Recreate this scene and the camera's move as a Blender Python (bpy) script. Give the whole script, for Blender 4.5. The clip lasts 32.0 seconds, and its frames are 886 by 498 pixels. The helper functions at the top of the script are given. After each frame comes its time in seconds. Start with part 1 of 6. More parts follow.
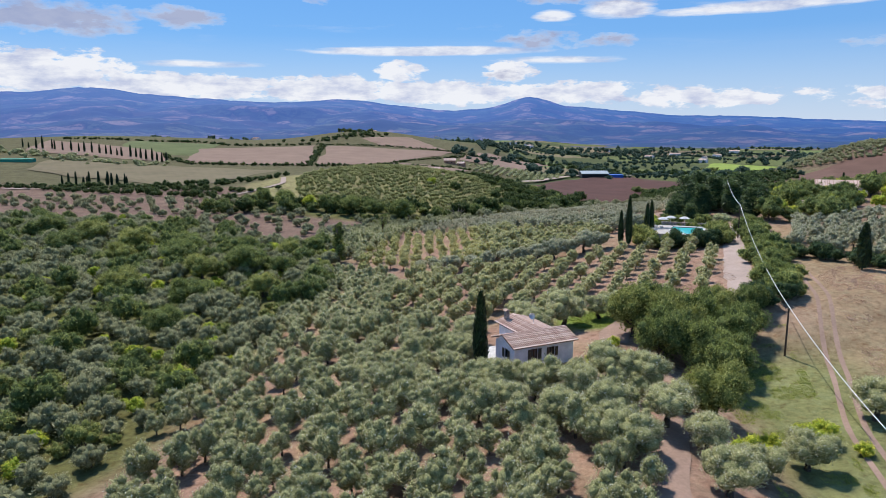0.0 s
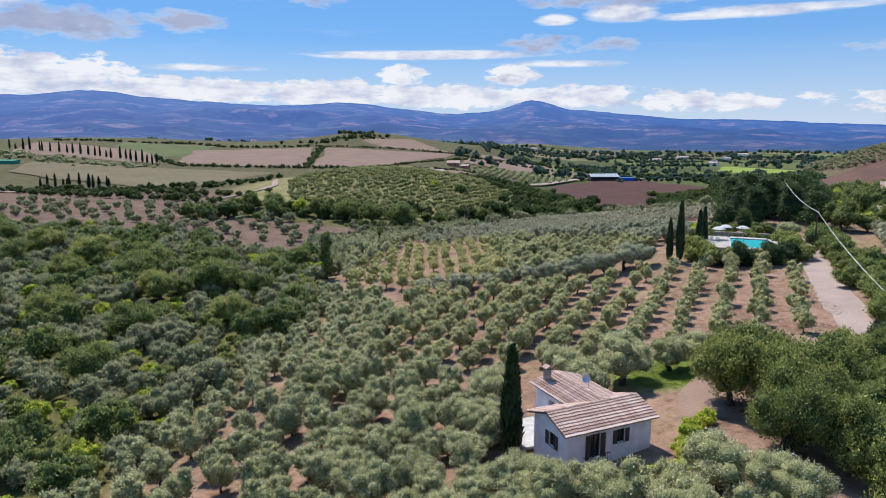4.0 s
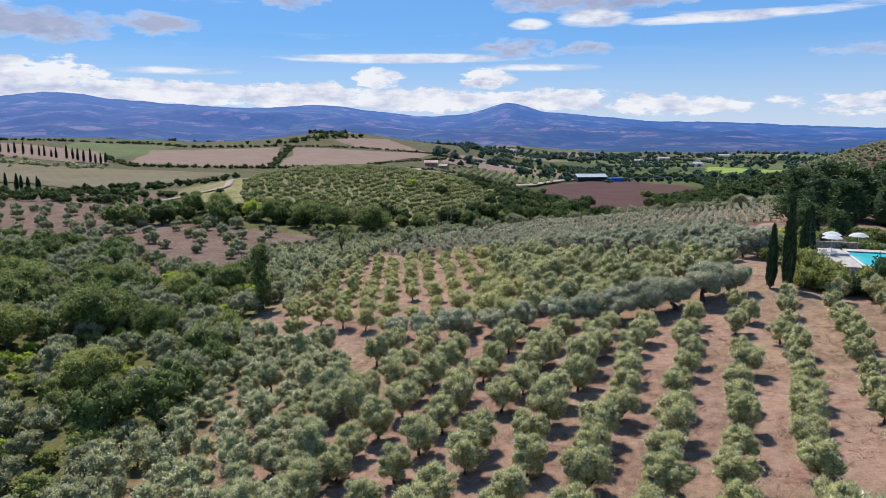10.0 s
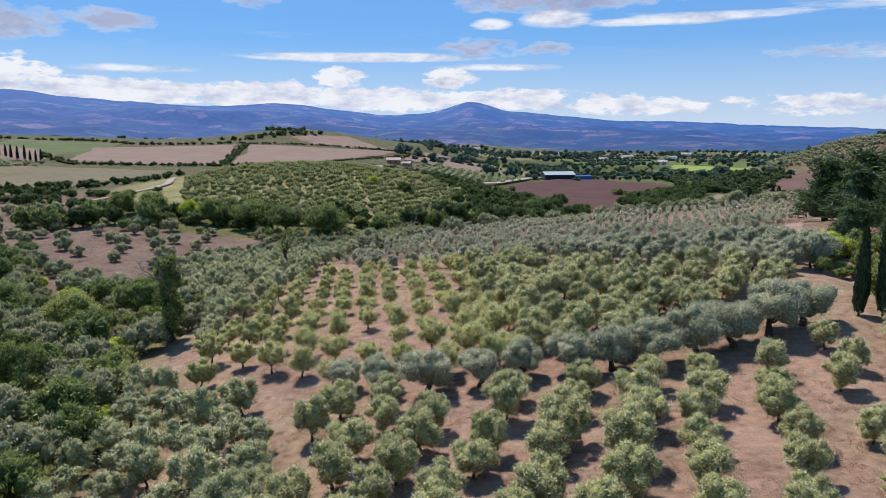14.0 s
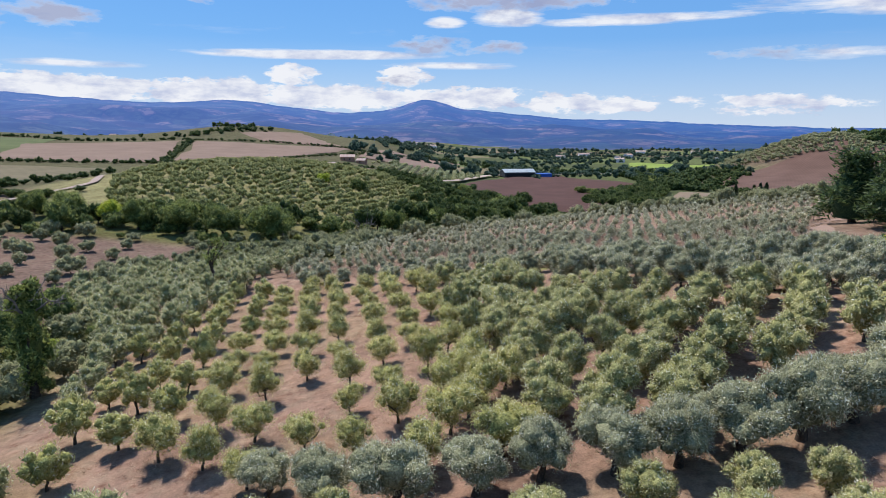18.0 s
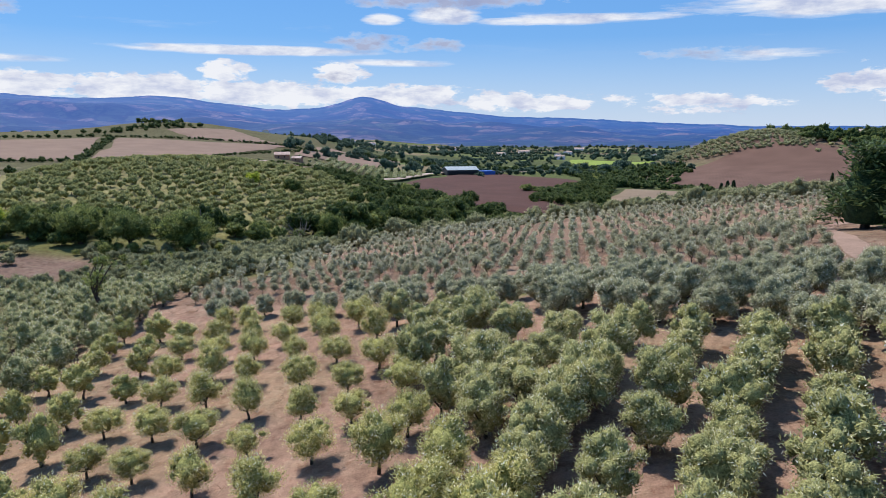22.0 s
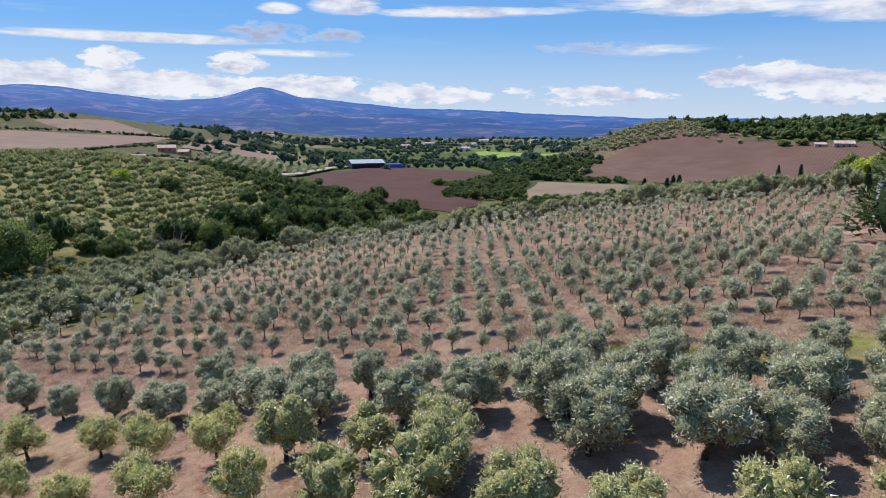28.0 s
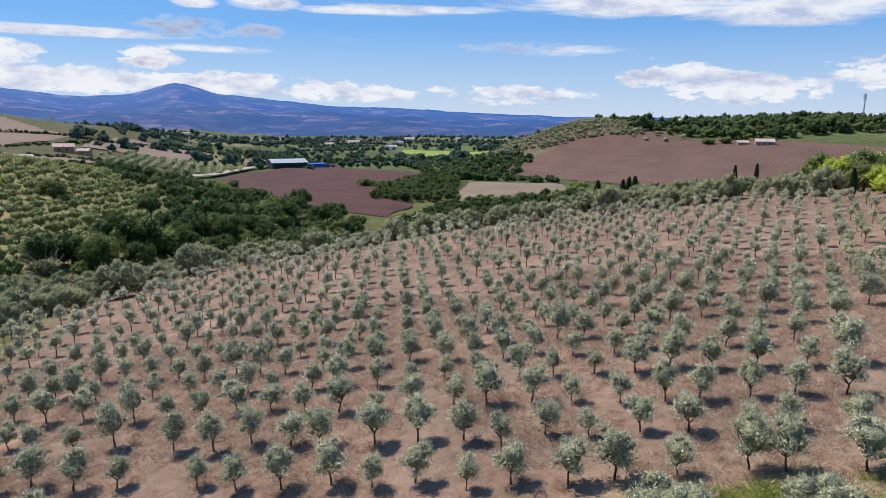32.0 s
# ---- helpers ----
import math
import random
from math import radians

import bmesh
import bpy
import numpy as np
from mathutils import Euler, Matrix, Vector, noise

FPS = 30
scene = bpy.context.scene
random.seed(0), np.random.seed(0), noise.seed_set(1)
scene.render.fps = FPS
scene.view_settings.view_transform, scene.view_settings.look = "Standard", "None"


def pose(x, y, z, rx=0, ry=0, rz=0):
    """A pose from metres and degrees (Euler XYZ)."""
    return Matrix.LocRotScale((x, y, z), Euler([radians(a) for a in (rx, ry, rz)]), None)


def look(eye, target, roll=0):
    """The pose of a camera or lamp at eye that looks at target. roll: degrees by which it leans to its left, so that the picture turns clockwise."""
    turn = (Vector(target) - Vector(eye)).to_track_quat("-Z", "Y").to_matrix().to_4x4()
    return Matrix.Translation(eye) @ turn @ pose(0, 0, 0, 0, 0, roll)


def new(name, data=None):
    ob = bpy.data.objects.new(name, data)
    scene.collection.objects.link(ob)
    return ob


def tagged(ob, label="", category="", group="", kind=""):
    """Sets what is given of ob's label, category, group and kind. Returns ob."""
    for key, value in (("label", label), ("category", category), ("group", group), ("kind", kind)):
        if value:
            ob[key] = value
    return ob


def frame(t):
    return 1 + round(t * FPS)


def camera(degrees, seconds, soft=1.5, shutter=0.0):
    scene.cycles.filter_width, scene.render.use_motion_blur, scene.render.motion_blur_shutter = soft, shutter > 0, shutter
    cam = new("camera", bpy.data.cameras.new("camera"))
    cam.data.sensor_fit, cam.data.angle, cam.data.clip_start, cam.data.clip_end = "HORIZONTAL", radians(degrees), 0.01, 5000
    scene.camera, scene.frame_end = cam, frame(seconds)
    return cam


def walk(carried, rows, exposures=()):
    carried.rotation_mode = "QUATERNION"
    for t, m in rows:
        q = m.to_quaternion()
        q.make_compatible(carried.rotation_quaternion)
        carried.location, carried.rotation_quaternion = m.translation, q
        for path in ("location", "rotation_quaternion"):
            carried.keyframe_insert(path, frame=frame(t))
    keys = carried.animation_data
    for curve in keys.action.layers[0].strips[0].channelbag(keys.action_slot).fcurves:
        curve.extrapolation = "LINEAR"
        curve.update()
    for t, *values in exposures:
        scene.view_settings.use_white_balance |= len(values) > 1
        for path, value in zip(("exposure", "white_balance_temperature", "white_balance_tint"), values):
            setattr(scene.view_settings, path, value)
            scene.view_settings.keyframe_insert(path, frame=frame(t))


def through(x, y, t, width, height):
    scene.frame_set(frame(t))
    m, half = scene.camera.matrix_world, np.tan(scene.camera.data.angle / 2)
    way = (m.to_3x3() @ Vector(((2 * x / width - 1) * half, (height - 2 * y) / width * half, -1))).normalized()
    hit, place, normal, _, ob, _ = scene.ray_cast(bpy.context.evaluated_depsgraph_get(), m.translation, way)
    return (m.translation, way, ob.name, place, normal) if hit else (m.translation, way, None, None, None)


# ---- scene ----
cam = camera(67.0, 32.0, soft=0.5)
PATH = [
    (0, look((4.10, -4.20, 46.46), (-4.80, 44.20, 37.61), -0.17)),
    (1, look((2.72, 2.39, 45.89), (-6.24, 50.79, 37.10), -0.15)),
    (2, look((1.27, 9.06, 45.28), (-7.74, 57.47, 36.56), -0.13)),
    (3, look((-0.22, 15.81, 44.61), (-9.28, 64.22, 35.97), -0.11)),
    (4, look((-1.77, 22.66, 43.87), (-10.83, 71.08, 35.29), -0.11)),
    (5, look((-3.35, 29.60, 43.05), (-12.37, 78.03, 34.53), -0.12)),
    (6, look((-4.93, 36.56, 42.18), (-13.83, 85.03, 33.70), -0.13)),
    (7, look((-6.44, 43.48, 41.30), (-15.14, 91.98, 32.86), -0.14)),
    (8, look((-7.85, 50.26, 40.46), (-16.22, 98.84, 32.06), -0.15)),
    (9, look((-9.11, 56.86, 39.69), (-17.02, 105.51, 31.32), -0.17)),
    (10, look((-10.23, 63.22, 38.98), (-17.57, 111.97, 30.64), -0.17)),
    (11, look((-11.24, 69.34, 38.32), (-17.95, 118.19, 29.99), -0.17)),
    (12, look((-12.16, 75.19, 37.68), (-18.19, 124.12, 29.35), -0.16)),
    (13, look((-13.02, 80.75, 37.06), (-18.36, 129.76, 28.71), -0.14)),
    (14, look((-13.82, 86.07, 36.48), (-18.46, 135.15, 28.09), -0.10)),
    (15, look((-14.58, 91.22, 35.95), (-18.48, 140.35, 27.52), -0.06)),
    (16, look((-15.29, 96.24, 35.49), (-18.41, 145.42, 27.02), -0.02)),
    (17, look((-15.97, 101.18, 35.12), (-18.25, 150.40, 26.62), 0.02)),
    (18, look((-16.59, 106.04, 34.82), (-17.95, 155.29, 26.30), 0.06)),
    (19, look((-17.11, 110.78, 34.58), (-17.48, 160.05, 26.04), 0.09)),
    (20, look((-17.51, 115.39, 34.37), (-16.81, 164.65, 25.80), 0.10)),
    (21, look((-17.77, 119.86, 34.18), (-15.91, 169.07, 25.55), 0.11)),
    (22, look((-17.90, 124.21, 34.00), (-14.83, 173.36, 25.31), 0.11)),
    (23, look((-17.93, 128.51, 33.84), (-13.64, 177.54, 25.06), 0.11)),
    (24, look((-17.90, 132.79, 33.69), (-12.41, 181.69, 24.82), 0.11)),
    (25, look((-17.81, 137.10, 33.56), (-11.18, 185.84, 24.59), 0.11)),
    (26, look((-17.67, 141.46, 33.44), (-9.92, 190.01, 24.36), 0.12)),
    (27, look((-17.43, 145.85, 33.32), (-8.56, 194.19, 24.16), 0.13)),
    (28, look((-17.08, 150.28, 33.21), (-7.05, 198.39, 23.96), 0.15)),
    (29, look((-16.60, 154.76, 33.10), (-5.35, 202.58, 23.79), 0.18)),
    (30, look((-15.99, 159.25, 32.98), (-3.46, 206.74, 23.64), 0.22)),
    (31, look((-15.28, 163.71, 32.85), (-1.40, 210.83, 23.49), 0.26)),
    (32, look((-14.47, 168.12, 32.71), (0.83, 214.79, 23.36), 0.30)),
]
walk(cam, PATH, [(0, 0.26, 6060, 12), (32, 0.26, 6060, 12)])

# ---------------------------------------------------------------- light
SUN_AZ, SUN_EL = -36.0, 57.0          # degrees, clockwise from +y; height
world = bpy.data.worlds.new("sky")
scene.world = world
world.use_nodes = True
scene.view_settings.exposure = 0.0


def N(tree, kind, **kw):
    n = tree.nodes.new(kind)
    for k, v in kw.items():
        if k in n.inputs:
            n.inputs[k].default_value = v
    return n


def math_node(tree, op, a, b=None, c=None, clamp=False):
    n = tree.nodes.new("ShaderNodeMath")
    n.operation, n.use_clamp = op, clamp
    for i, v in enumerate((a, b, c)):
        if v is None:
            continue
        if isinstance(v, (int, float)):
            n.inputs[i].default_value = v
        else:
            tree.links.new(v, n.inputs[i])
    return n.outputs[0]


def mix_col(tree, fac, a, b, blend="MIX"):
    n = tree.nodes.new("ShaderNodeMix")
    n.data_type, n.blend_type = "RGBA", blend
    for sock, v in ((n.inputs[0], fac), (n.inputs[6], a), (n.inputs[7], b)):
        if isinstance(v, (int, float)):
            sock.default_value = v
        elif isinstance(v, tuple):
            sock.default_value = (*v, 1) if len(v) == 3 else v
        else:
            tree.links.new(v, sock)
    return n.outputs[2]


def ramp(tree, fac, stops):
    n = tree.nodes.new("ShaderNodeValToRGB")
    while len(n.color_ramp.elements) < len(stops):
        n.color_ramp.elements.new(0.5)
    for e, (p, col) in zip(n.color_ramp.elements, stops):
        e.position = p
        e.color = (*col, 1) if isinstance(col, tuple) else (col, col, col, 1)
    tree.links.new(fac, n.inputs[0])
    return n.outputs[0]


def noise_tex(tree, vec, scale, detail=4.0, rough=0.55, dist=0.0):
    n = N(tree, "ShaderNodeTexNoise", Scale=scale, Detail=detail, Roughness=rough, Distortion=dist)
    if vec is not None:
        tree.links.new(vec, n.inputs["Vector"])
    return n.outputs[0]


def build_sky():
    t = world.node_tree
    t.nodes.clear()
    out = t.nodes.new("ShaderNodeOutputWorld")
    bg = t.nodes.new("ShaderNodeBackground")
    sky = t.nodes.new("ShaderNodeTexSky")
    sky.sky_type, sky.sun_disc = "NISHITA", False
    sky.sun_elevation, sky.sun_rotation = radians(SUN_EL), radians(SUN_AZ)
    sky.air_density, sky.dust_density, sky.ozone_density = 1.0, 0.0, 4.0
    co = t.nodes.new("ShaderNodeTexCoord")
    sep = t.nodes.new("ShaderNodeSeparateXYZ")
    t.links.new(co.outputs["Generated"], sep.inputs[0])
    x, y, z = sep.outputs
    az = math_node(t, "ARCTAN2", x, y)
    el = math_node(t, "ARCSINE", z)
    comb = t.nodes.new("ShaderNodeCombineXYZ")
    t.links.new(az, comb.inputs[0])
    t.links.new(math_node(t, "MULTIPLY", el, 2.6), comb.inputs[1])
    uv = comb.outputs[0]
    azd, eld = math_node(t, "MULTIPLY", az, 57.3), math_node(t, "MULTIPLY", el, 57.3)
    fine = noise_tex(t, uv, 27.0, 12.0, 0.60)
    broad = noise_tex(t, uv, 6.0, 6.0, 0.55)
    comb2 = t.nodes.new("ShaderNodeCombineXYZ")
    t.links.new(math_node(t, "ADD", az, math_node(t, "MULTIPLY", el, 1.2)), comb2.inputs[0])
    t.links.new(math_node(t, "MULTIPLY", el, 9.0), comb2.inputs[1])
    comb2.inputs[2].default_value = 3.7
    streak = noise_tex(t, comb2.outputs[0], 5.0, 8.0, 0.62)

    def gather(rows):
        """The nearest cloud of a list: azimuth, height, half width, half height in degrees, weight."""
        best = None
        for a0, e0, hw, hh, wt in rows:
            u = math_node(t, "DIVIDE", math_node(t, "SUBTRACT", azd, float(a0)), float(hw))
            w = math_node(t, "DIVIDE", math_node(t, "SUBTRACT", eld, float(e0)), float(hh))
            d = math_node(t, "ADD", math_node(t, "MULTIPLY", u, u), math_node(t, "MULTIPLY", w, w))
            m = math_node(t, "MULTIPLY", math_node(t, "SUBTRACT", 1.0, d), float(wt))
            best = m if best is None else math_node(t, "MAXIMUM", best, m)
        return best

    def cut(field, grain, lo, hi, amount):
        return ramp(t, math_node(t, "ADD", math_node(t, "MULTIPLY", math_node(t, "MAXIMUM", field, -1.5), 0.25), math_node(t, "MULTIPLY", grain, amount)), [(lo, 0.0), (hi, 1.0)])

    heaps = gather(CUMULUS)
    veils = gather(STREAKS)
    greys = gather(GREY)
    m1 = cut(heaps, fine, 0.41, 0.49, 0.8)
    m2 = math_node(t, "MULTIPLY", cut(veils, streak, 0.40, 0.56, 0.75), 0.95)
    m3 = math_node(t, "MULTIPLY", cut(greys, fine, 0.40, 0.62, 0.8), 0.9)
    wisps = math_node(t, "MULTIPLY", ramp(t, streak, [(0.56, 0.0), (0.76, 0.5)]), ramp(t, el, [(0.10, 0.0), (0.2, 1.0)]))
    mask = math_node(t, "MAXIMUM", math_node(t, "MAXIMUM", m1, m2), math_node(t, "MAXIMUM", m3, wisps))
    shade = noise_tex(t, uv, 16.0, 6.0, 0.6)
    cloud = ramp(t, shade, [(0.34, (0.62, 0.67, 0.83)), (0.55, (1.06, 1.05, 1.03))])
    cloud = mix_col(t, math_node(t, "MULTIPLY", m3, 0.85), cloud, (0.36, 0.39, 0.57))
    gain = t.nodes.new("ShaderNodeVectorMath")
    gain.operation = "SCALE"
    t.links.new(cloud, gain.inputs[0])
    gain.inputs[3].default_value = CLOUD_GAIN
    tone = N(t, "ShaderNodeHueSaturation", Saturation=1.35)
    t.links.new(sky.outputs[0], tone.inputs["Color"])
    deep = t.nodes.new("ShaderNodeVectorMath")
    deep.operation = "SCALE"
    deep.inputs[0].default_value = (0.27, 0.56, 1.06)
    deep.inputs[3].default_value = CLOUD_GAIN * 0.98
    blue = mix_col(t, 0.6, tone.outputs[0], deep.outputs[0])
    col = mix_col(t, mask, blue, gain.outputs[0])
    haze = ramp(t, el, [(0.0, 0.85), (0.05, 0.45), (0.13, 0.0)])
    pale = t.nodes.new("ShaderNodeVectorMath")
    pale.operation = "SCALE"
    pale.inputs[0].default_value = (0.80, 0.90, 1.0)
    pale.inputs[3].default_value = CLOUD_GAIN * 0.95
    col = mix_col(t, math_node(t, "MULTIPLY", haze, math_node(t, "SUBTRACT", 1.0, mask)), col, pale.outputs[0])
    t.links.new(col, bg.inputs[0])
    bg.inputs[1].default_value = 0.078
    t.links.new(bg.outputs[0], out.inputs[0])


CLOUD_GAIN = 9.0
CUMULUS = [(-41, 4.2, 7, 1.7, 1.0), (-32, 3.3, 9, 1.2, 1.0), (-20, 3.2, 8, 1.2, 1.0), (-10, 2.9, 8, 1.1, 1.0), (0, 2.9, 7, 1.0, 0.9), (10, 2.4, 8, 0.9, 0.8), (-14, 4.6, 2.2, 0.9, 0.9), (-4.8, 4.6, 2.4, 0.9, 0.9),
           (-55, 4.5, 10, 2.0, 1.0), (24, 2.2, 6, 0.8, 0.7), (37, 3.6, 4.5, 1.2, 0.9), (42, 2.6, 6, 1.3, 0.8), (58, 3.5, 12, 1.5, 0.9)]
STREAKS = [(-12, 6.25, 11, 0.45, 1.1), (-1.5, 5.5, 8, 0.38, 1.1), (-30, 5.0, 5, 0.4, 0.9), (16, 8.8, 9.5, 0.5, 1.0), (-1.5, 8.9, 2.0, 0.55, 1.0), (3.6, 9.2, 3.2, 0.8, 1.0), (33, 9.2, 13, 1.2, 0.9), (47, 8.2, 10, 1.6, 0.9), (28, 5.6, 6, 0.6, 0.8), (-45, 9, 8, 1.0, 0.6), (60, 7, 8, 1.5, 0.8)]
GREY = [(-39.5, 7.9, 6.5, 1.3, 1.2), (-31, 8.4, 3.5, 0.9, 1.0), (3.6, 10.6, 9, 1.1, 1.0), (-2.5, 7.0, 3.6, 0.8, 0.8), (3.2, 6.9, 2.4, 0.6, 0.7), (-20.5, 10.6, 3.0, 0.8, 0.8), (24, 6.0, 4, 0.5, 0.6), (-5, 4.3, 2.0, 0.5, 0.5)]
build_sky()
sun = new("sun", bpy.data.lights.new("sun", "SUN"))
sun.data.energy, sun.data.angle, sun.data.color = 5.0, radians(0.6), (1.0, 0.93, 0.82)
sd = Vector((math.sin(radians(SUN_AZ)) * math.cos(radians(SUN_EL)), math.cos(radians(SUN_AZ)) * math.cos(radians(SUN_EL)), math.sin(radians(SUN_EL))))
sun.matrix_world = look(sd * 100, (0, 0, 0))

# ---------------------------------------------------------------- materials
MATS = {}


def material(name, build):
    if name not in MATS:
        m = bpy.data.materials.new(name)
        m.use_nodes = True
        t = m.node_tree
        b = t.nodes["Principled BSDF"]
        b.inputs["Roughness"].default_value = 0.9
        b.inputs["Specular IOR Level"].default_value = 0.2
        build(t, b)
        MATS[name] = m
    return MATS[name]


def obj_co(t):
    return t.nodes.new("ShaderNodeTexCoord").outputs["Object"]


def geo_pos(t):
    return t.nodes.new("ShaderNodeNewGeometry").outputs["Position"]


def bump(t, b, height, strength=0.5, dist=0.1):
    n = N(t, "ShaderNodeBump", Strength=strength, Distance=dist)
    t.links.new(height, n.inputs["Height"])
    t.links.new(n.outputs[0], b.inputs["Normal"])


LEAF_COLS = {}


def leaf_mat(name, dark, mid, light, silver=0.0, through=0.34, gloss=0.5):
    LEAF_COLS[name] = (dark, mid)

    def build(t, b):
        rnd = t.nodes.new("ShaderNodeNewGeometry").outputs["Random Per Island"]
        tint = t.nodes.new("ShaderNodeAttribute")
        tint.attribute_name = "tint"
        oi = t.nodes.new("ShaderNodeObjectInfo").outputs["Random"]
        stops = [(0.0, dark), (0.45, mid), (0.85, light)]
        if silver:
            stops.append((1.0, (silver, silver, silver * 0.9)))
        c = ramp(t, rnd, stops)
        v = math_node(t, "ADD", math_node(t, "MULTIPLY", oi, 0.35), math_node(t, "MULTIPLY", tint.outputs["Fac"], 0.5))
        hsv = N(t, "ShaderNodeHueSaturation")
        t.links.new(c, hsv.inputs["Color"])
        t.links.new(math_node(t, "ADD", v, 0.72), hsv.inputs["Value"])
        t.links.new(math_node(t, "ADD", math_node(t, "MULTIPLY", v, -0.03), 0.502), hsv.inputs["Hue"])
        t.links.new(hsv.outputs[0], b.inputs["Base Color"])
        b.inputs["Roughness"].default_value = gloss
        tr = t.nodes.new("ShaderNodeBsdfTranslucent")
        t.links.new(hsv.outputs[0], tr.inputs[0])
        mx = t.nodes.new("ShaderNodeMixShader")
        mx.inputs[0].default_value = through
        t.links.new(b.outputs[0], mx.inputs[1])
        t.links.new(tr.outputs[0], mx.inputs[2])
        t.links.new(mx.outputs[0], t.nodes["Material Output"].inputs[0])
    return material(name, build)


def plain(name, col, rough=0.8, var=0.15, scale=3.0, metal=0.0, bumpy=0.0):
    def build(t, b):
        n = noise_tex(t, obj_co(t), scale, 6.0, 0.6)
        lo = tuple(max(0, c * (1 - 2 * var)) for c in col)
        hi = tuple(min(1, c * (1 + 1.2 * var)) for c in col)
        t.links.new(ramp(t, n, [(0.3, lo), (0.7, hi)]), b.inputs["Base Color"])
        b.inputs["Roughness"].default_value = rough
        b.inputs["Metallic"].default_value = metal
        if bumpy:
            bump(t, b, noise_tex(t, obj_co(t), scale * 6, 5.0), bumpy, 0.02)
    return material(name, build)


def cover_mat(name, s1=0.15, s2=1.3, s3=9.0, dist=0.12):
    """Ground: the cover's own colour with clods, tufts and stains at three sizes."""
    def build(t, b):
        at = t.nodes.new("ShaderNodeAttribute")
        at.attribute_name = "cover"
        p = geo_pos(t)
        n1, n2, n3 = noise_tex(t, p, s1, 5.0), noise_tex(t, p, s2, 6.0, 0.65), noise_tex(t, p, s3, 4.0, 0.7)
        f = math_node(t, "ADD", math_node(t, "MULTIPLY", n1, 0.5), math_node(t, "ADD", math_node(t, "MULTIPLY", n2, 0.6), math_node(t, "MULTIPLY", n3, 0.45)))
        g = ramp(t, f, [(0.50, 0.36), (0.76, 1.0), (1.02, 1.55)])
        c = mix_col(t, 1.0, at.outputs["Color"], g, "MULTIPLY")
        straw = ramp(t, noise_tex(t, p, 0.5, 6.0, 0.7), [(0.48, 0.0), (0.68, 0.55)])
        hsv = N(t, "ShaderNodeHueSaturation", Hue=0.53, Saturation=0.85, Value=1.12)
        t.links.new(c, hsv.inputs["Color"])
        weeds = ramp(t, noise_tex(t, p, 0.8, 7.0, 0.72), [(0.53, 0.0), (0.66, 0.8)])
        dry = mix_col(t, 1.0, c, (0.60, 0.47, 0.42), "MULTIPLY")
        t.links.new(mix_col(t, weeds, mix_col(t, straw, c, hsv.outputs[0]), dry), b.inputs["Base Color"])
        b.inputs["Roughness"].default_value = 1.0
        b.inputs["Specular IOR Level"].default_value = 0.05
        bump(t, b, math_node(t, "ADD", n3, n2), 0.7, dist)
    return material(name, build)


OLIVE = leaf_mat("olive_leaf", (0.235, 0.235, 0.095), (0.42, 0.415, 0.19), (0.58, 0.56, 0.31), 0.66)
OLIVE_GREEN = leaf_mat("olive_leaf_green", (0.29, 0.28, 0.085), (0.50, 0.475, 0.165), (0.65, 0.61, 0.29), 0.70)
OLIVE_PALE = leaf_mat("olive_leaf_pale", (0.25, 0.242, 0.088), (0.455, 0.44, 0.18), (0.62, 0.595, 0.32), 0.74)
OLIVE_GREY = leaf_mat("olive_leaf_grey", (0.215, 0.212, 0.112), (0.39, 0.385, 0.228), (0.57, 0.56, 0.375), 0.72)
SHRUB = leaf_mat("shrub_leaf", (0.125, 0.142, 0.034), (0.24, 0.26, 0.065), (0.39, 0.40, 0.12))
LIME = leaf_mat("lime_leaf", (0.20, 0.26, 0.02), (0.40, 0.46, 0.045), (0.62, 0.62, 0.09))
# Leaf colour of distant trees, with haze mixed in as extra blue.
HAZED_LEAF = leaf_mat("hazed_tree_leaf", (0.035, 0.062, 0.04), (0.07, 0.11, 0.07), (0.13, 0.175, 0.10))
OAK = leaf_mat("oak_leaf", (0.075, 0.098, 0.026), (0.155, 0.19, 0.05), (0.29, 0.335, 0.095))
OLIVE_FAR = leaf_mat("olive_leaf_far", (0.17, 0.172, 0.08), (0.305, 0.30, 0.145), (0.43, 0.42, 0.225))
OLIVE_HILL = leaf_mat("olive_leaf_hill", (0.165, 0.17, 0.055), (0.29, 0.295, 0.10), (0.42, 0.41, 0.165))
OAK_DEEP = leaf_mat("oak_leaf_deep", (0.03, 0.05, 0.013), (0.07, 0.10, 0.022), (0.15, 0.19, 0.045), through=0.3)
DARK = leaf_mat("evergreen_leaf", (0.025, 0.05, 0.02), (0.06, 0.095, 0.035), (0.11, 0.155, 0.05))
CYPRESS = leaf_mat("cypress_leaf", (0.008, 0.018, 0.008), (0.018, 0.036, 0.014), (0.04, 0.065, 0.022), through=0.1)
BARK = plain("bark", (0.09, 0.07, 0.055), 0.95, 0.35, 9.0, bumpy=0.6)
GREYWOOD = plain("grey_dead_wood", (0.22, 0.19, 0.16), 0.95, 0.3, 9.0)

# ---------------------------------------------------------------- ground form
def sstep(a, b, v):
    u = np.clip((v - a) / (b - a), 0, 1)
    return u * u * (3 - 2 * u)


def smax(a, b, k):
    return 0.5 * (a + b + np.sqrt((a - b) ** 2 + k * k))


def hump(x, y, cx, cy, sx, sy, amp, turn=0.0):
    c, s = math.cos(radians(turn)), math.sin(radians(turn))
    u, v = (x - cx) * c + (y - cy) * s, -(x - cx) * s + (y - cy) * c
    return amp * np.exp(-(u / sx) ** 2 - (v / sy) ** 2)


